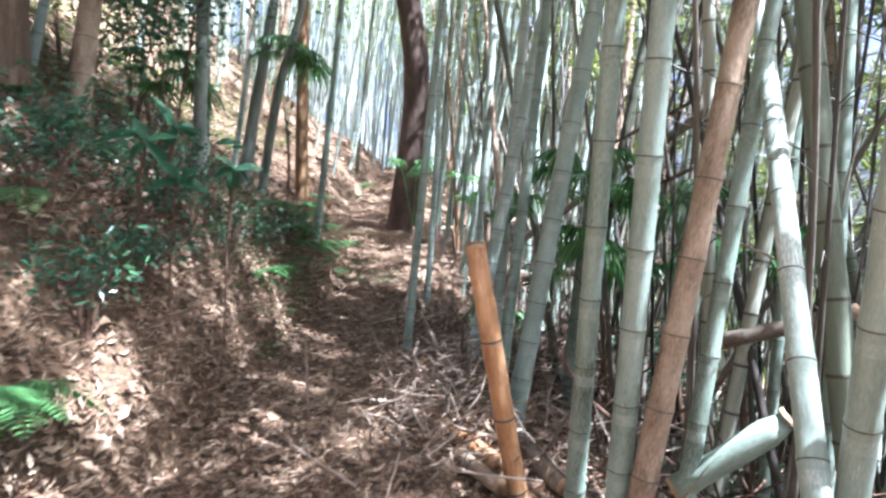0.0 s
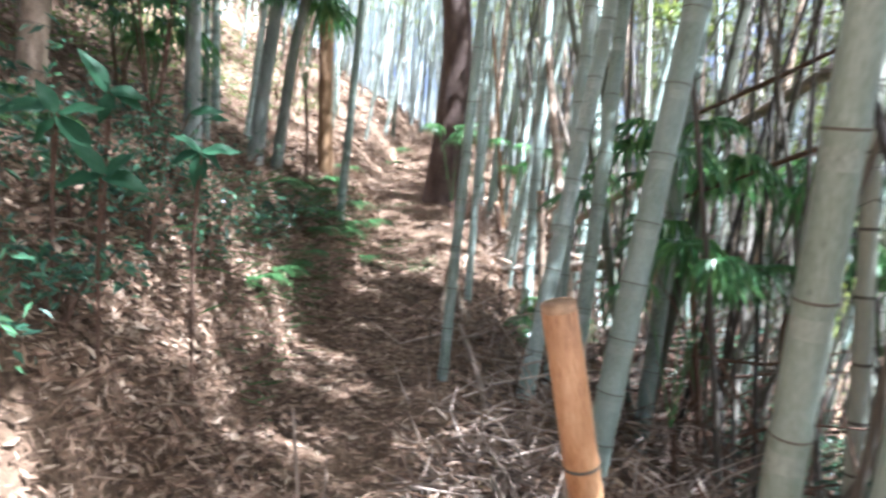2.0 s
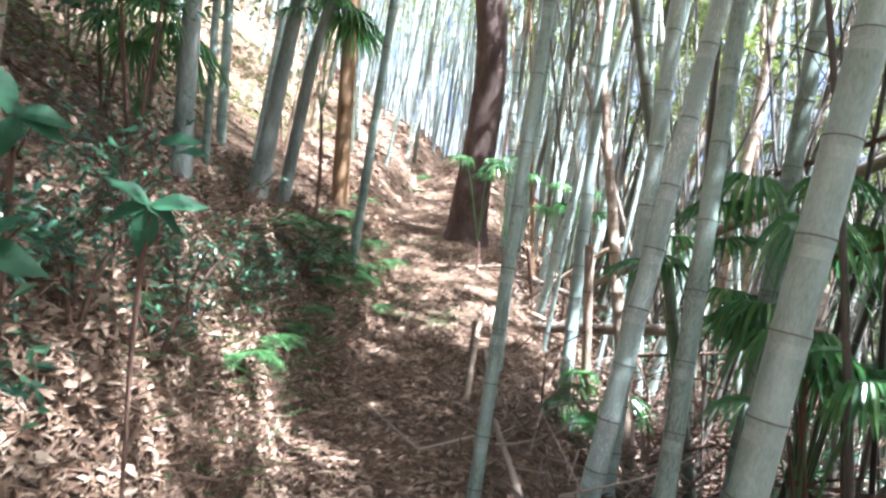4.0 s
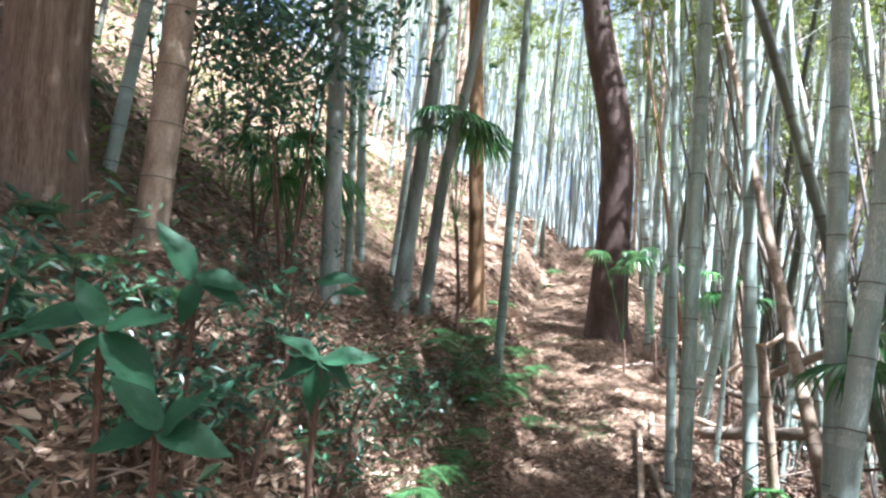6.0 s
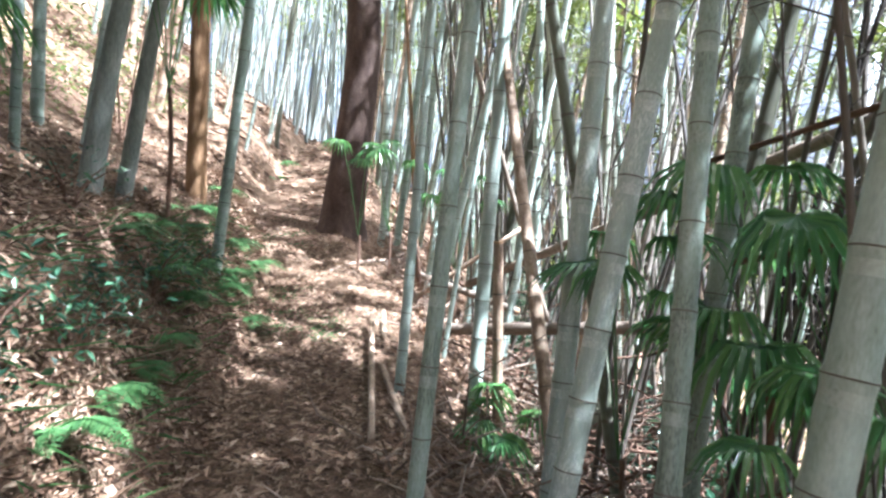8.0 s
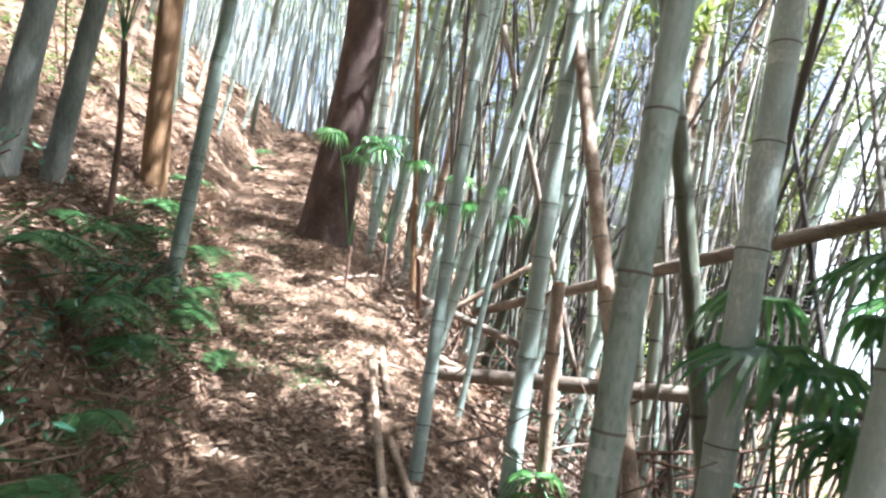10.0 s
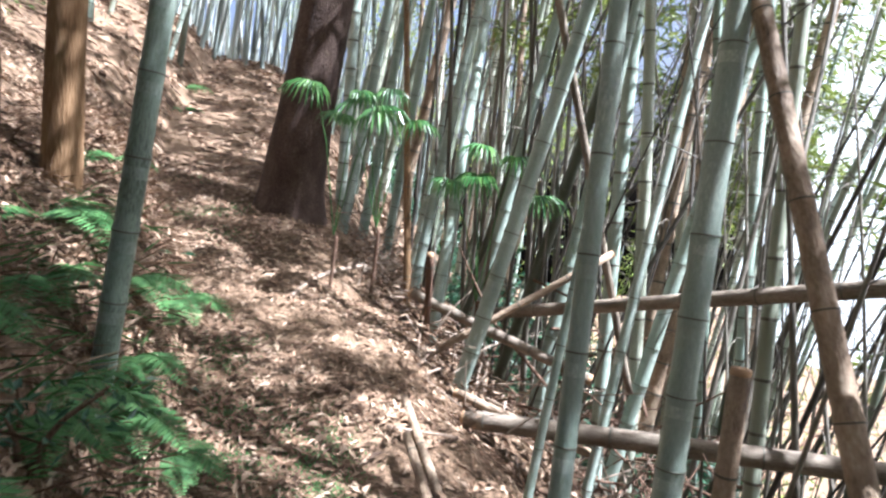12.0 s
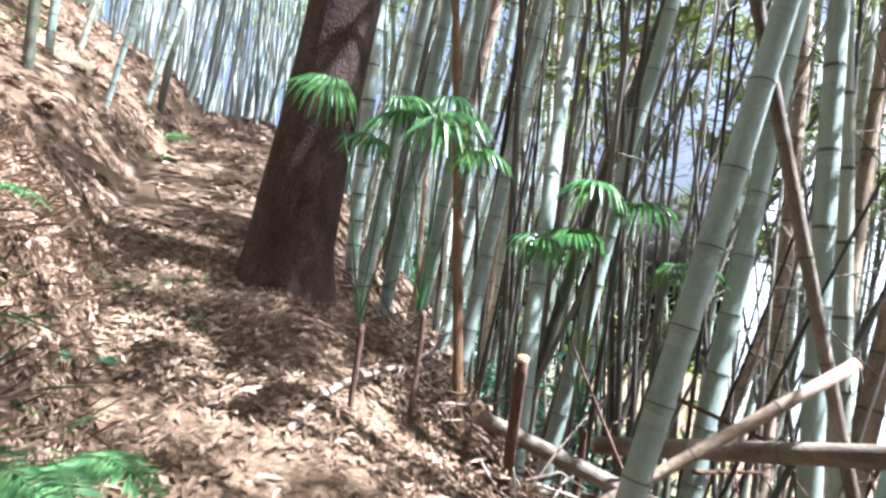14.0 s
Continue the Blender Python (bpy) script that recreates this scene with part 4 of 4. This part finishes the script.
def fan_palm(x, y, top_z, leaves, size, label, trunk=0.05):
    """A young fan palm: a short stem and long arching stalks that reach about top_z."""
    z = gz(x, y)
    top = tagged(new("fan_palm"), label, "palm")
    top.location = (x, y, z)
    h = top_z - z
    stem = max(0.12, h - 0.9)
    zz = np.linspace(-0.1, stem, 14)
    v, f = tube(np.stack([0.02 * np.sin(zz * 3), 0 * zz, zz], 1), trunk * 0.5 * (1 + 0.18 * (np.arange(14) % 2)), 9)
    part("trunk", mesh_of("trunk", v, f, BARK_CEDAR), top)
    for k in range(leaves):
        a = k * 2.399 + rng.uniform(-0.5, 0.5) + x * 5
        e = rng.uniform(-0.8, 1.0)
        reach = size * rng.uniform(0.5, 1.2)
        d = np.array([math.cos(a), math.sin(a), 0])
        tip = d * reach * (1.1 - 0.6 * max(e, 0)) + np.array([0, 0, max(0.2, h + size * 0.75 * e)])
        fan_leaf(top, (0, 0, stem), tip, size * rng.uniform(0.75, 1.1), d + np.array([rng.normal(0, 0.3), rng.normal(0, 0.3), 0.2 - 0.7 * (1 - max(e, 0)) * rng.random()]), hang=rng.uniform(0.5, 1.1))


fan_palm(1.30, 7.25, 1.95, 8, 0.40, "dark green fan palm on the slope between culms")
fan_palm(1.25, 6.95, 2.75, 5, 0.36, "fan palm with glossy leaves between culms", 0.03)
fan_palm(1.95, 7.6, 2.45, 7, 0.42, "bright green fan palm catching sunlight")
fan_palm(2.2, 6.6, 1.9, 7, 0.42, "green fan palm low on the slope")
fan_palm(0.28, 8.25, 1.45, 6, 0.28, "small dark fan palm seedling by the log", 0.02)
fan_palm(0.72, 7.35, 2.35, 5, 0.30, "slender fan palm with drooping leaves", 0.025)
fan_palm(-1.10, 11.35, 3.40, 3, 0.26, "slender fan palm with fresh green drooping leaves beside the tree", 0.025)
fan_palm(-0.80, 11.65, 3.45, 4, 0.26, "slender fan palm with fresh green drooping leaves beside the tree", 0.025)
fan_palm(-0.06, 11.35, 3.00, 5, 0.27, "slender fan palm with drooping leaves among culms", 0.035)
fan_palm(1.02, 6.3, 2.0, 4, 0.26, "dark fan palm between bamboo culms", 0.025)
fan_palm(-2.6, 7.2, 3.8, 8, 0.30, "fan palm with glossy leaves above the bank", 0.03)
fan_palm(-2.1, 8.9, 4.4, 8, 0.34, "fan palm with sunlit leaves above the bank", 0.03)


def blades(count, ulo, uhi, ylo, yhi, length, mat, label, droop):
    y = rng.uniform(ylo, yhi, count)
    x = trail_x(y) + rng.uniform(ulo, uhi, count)
    b = np.stack([x, y, ground(x, y)], 1)
    d = np.stack([rng.normal(0.5, 0.4, count), rng.normal(0, 0.5, count), rng.uniform(0.1, 0.9, count)], 1)
    L = length * rng.uniform(0.5, 1.2, count)
    tagged(new("grass", leaf_mesh("grass", b, d, np.tile([0, 0, 1.0], (count, 1)), L, 0.005 + 0 * L, mat, 0.2, droop)), label, "grass", kind="stuff")


def moss(count, patches, ulo, uhi, ylo, yhi):
    """Low green tufts in loose patches on the trodden soil."""
    cy = rng.uniform(ylo, yhi, patches)
    cx = trail_x(cy) + rng.uniform(ulo, uhi, patches)
    w = rng.integers(0, patches, count)
    x, y = cx[w] + rng.normal(0, 0.09, count), cy[w] + rng.normal(0, 0.09, count)
    b = np.stack([x, y, ground(x, y) + 0.006], 1)
    L = rng.uniform(0.008, 0.02, count)
    tagged(new("moss", leaf_mesh("moss", b, rand_dir(count, 0.1, 0.9), rand_dir(count, 0.2, 1), L, L * 0.4, FERN)), "low green moss and grass tufts on the trail", "moss", kind="stuff")


moss(14000, 16, -0.5, 0.2, 9.0, 13.5)
moss(3000, 8, -0.9, -0.4, 6.0, 10.0)
blades(800, -1.05, -0.5, 5.5, 10.5, 0.16, FERN, "green grass hanging from the bank edge", 0.55)
blades(3500, -1.4, -0.45, 4.5, 12.0, 0.16, LITTER, "dry grass hanging from the cut bank", 0.5)


def undergrowth(count, ulo, uhi, ylo, yhi, tall, size, mat, label):
    y = rng.uniform(ylo, yhi, count)
    x = trail_x(y) + rng.uniform(ulo, uhi, count)
    clump = np.clip(0.5 + 0.5 * np.sin(x * 1.3 + 2 * np.sin(y * 0.9)) * np.sin(y * 1.1 + x * 0.4), 0.08, 1)
    b = np.stack([x, y, ground(x, y) + rng.random(count) ** 1.5 * tall * clump], 1)
    L = size * rng.uniform(0.6, 1.3, count)
    tagged(new("undergrowth", leaf_mesh("undergrowth", b, rand_dir(count, -0.4, 0.7), rand_dir(count, 0.2, 1), L, L * 0.35, mat)), label, "undergrowth", kind="stuff")


undergrowth(48000, 2.7, 8.0, 1.0, 16.0, 1.8, 0.12, LEAF_SHRUB, "dark low undergrowth on the shaded slope")
undergrowth(9000, -9.0, -2.3, 6.0, 18.0, 0.45, 0.085, LEAF_TREE, "low sunlit greenery on the upper hillside")
undergrowth(70000, 4.5, 26.0, -6.0, 34.0, 2.8, 0.28, LEAF_SHRUB, "green undergrowth far down the slope")


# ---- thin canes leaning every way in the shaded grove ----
# cane colour kept dark so they stand as shaded silhouettes before the bright slope
CANE = material("shaded_cane", [(0.035, 0.03, 0.024), (0.085, 0.075, 0.06), (0.17, 0.155, 0.125)], 2.0, 0.6, 0.1, 50, (2, 2, 0.5), objrand=0.5)
CANES = []
for k in range(5):
    h, r = 3.4 + 0.9 * k, 0.011 + 0.0035 * k
    nodes = node_heights(h, 0.22, 1.03, 0.3)
    rows, rad = culm_profile(h, r, nodes, 0.6)
    v, f = tube(bend(np.array([q[0] for q in rows]), h, 0.5, k * 1.3), [q[1] for q in rows], 6)
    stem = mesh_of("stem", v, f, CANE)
    tw = []
    for z in nodes[len(nodes) // 2:]:
        a = rng.uniform(0, 6.28)
        p = bend(z, h, 0.5, k * 1.3)
        d = np.array([math.cos(a), math.sin(a), 0.5]) * rng.uniform(0.2, 0.6)
        tw.append(tube([p, p + d * 0.6, p + d + np.array([0, 0, -0.08])], [0.004, 0.003, 0.0015], 4, False))
    v, f = merge(tw)
    CANES.append((stem, mesh_of("side_branch", v, f, CANE)))
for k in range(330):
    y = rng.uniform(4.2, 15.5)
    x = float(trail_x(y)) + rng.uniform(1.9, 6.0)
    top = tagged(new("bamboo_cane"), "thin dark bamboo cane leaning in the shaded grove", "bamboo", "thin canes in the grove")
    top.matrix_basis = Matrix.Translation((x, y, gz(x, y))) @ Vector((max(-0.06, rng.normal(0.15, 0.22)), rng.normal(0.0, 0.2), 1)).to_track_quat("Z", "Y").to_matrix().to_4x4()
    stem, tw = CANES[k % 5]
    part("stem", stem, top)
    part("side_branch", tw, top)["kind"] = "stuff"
fallen("dead_branch", (1.25, 7.70, 2.90), (2.0, 6.85, 3.16), 0.034, BARK_CEDAR, "dark dead branch lodged among the palms", nodes=0.0, cut=False, category="branch", sag=0.08, sides=8)
fallen("dead_branch", (1.25, 7.70, 2.35), (1.95, 6.85, 2.62), 0.034, BARK_CEDAR, "dark dead branch lodged among the palms", nodes=0.0, cut=False, category="branch", sag=-0.06, sides=8)
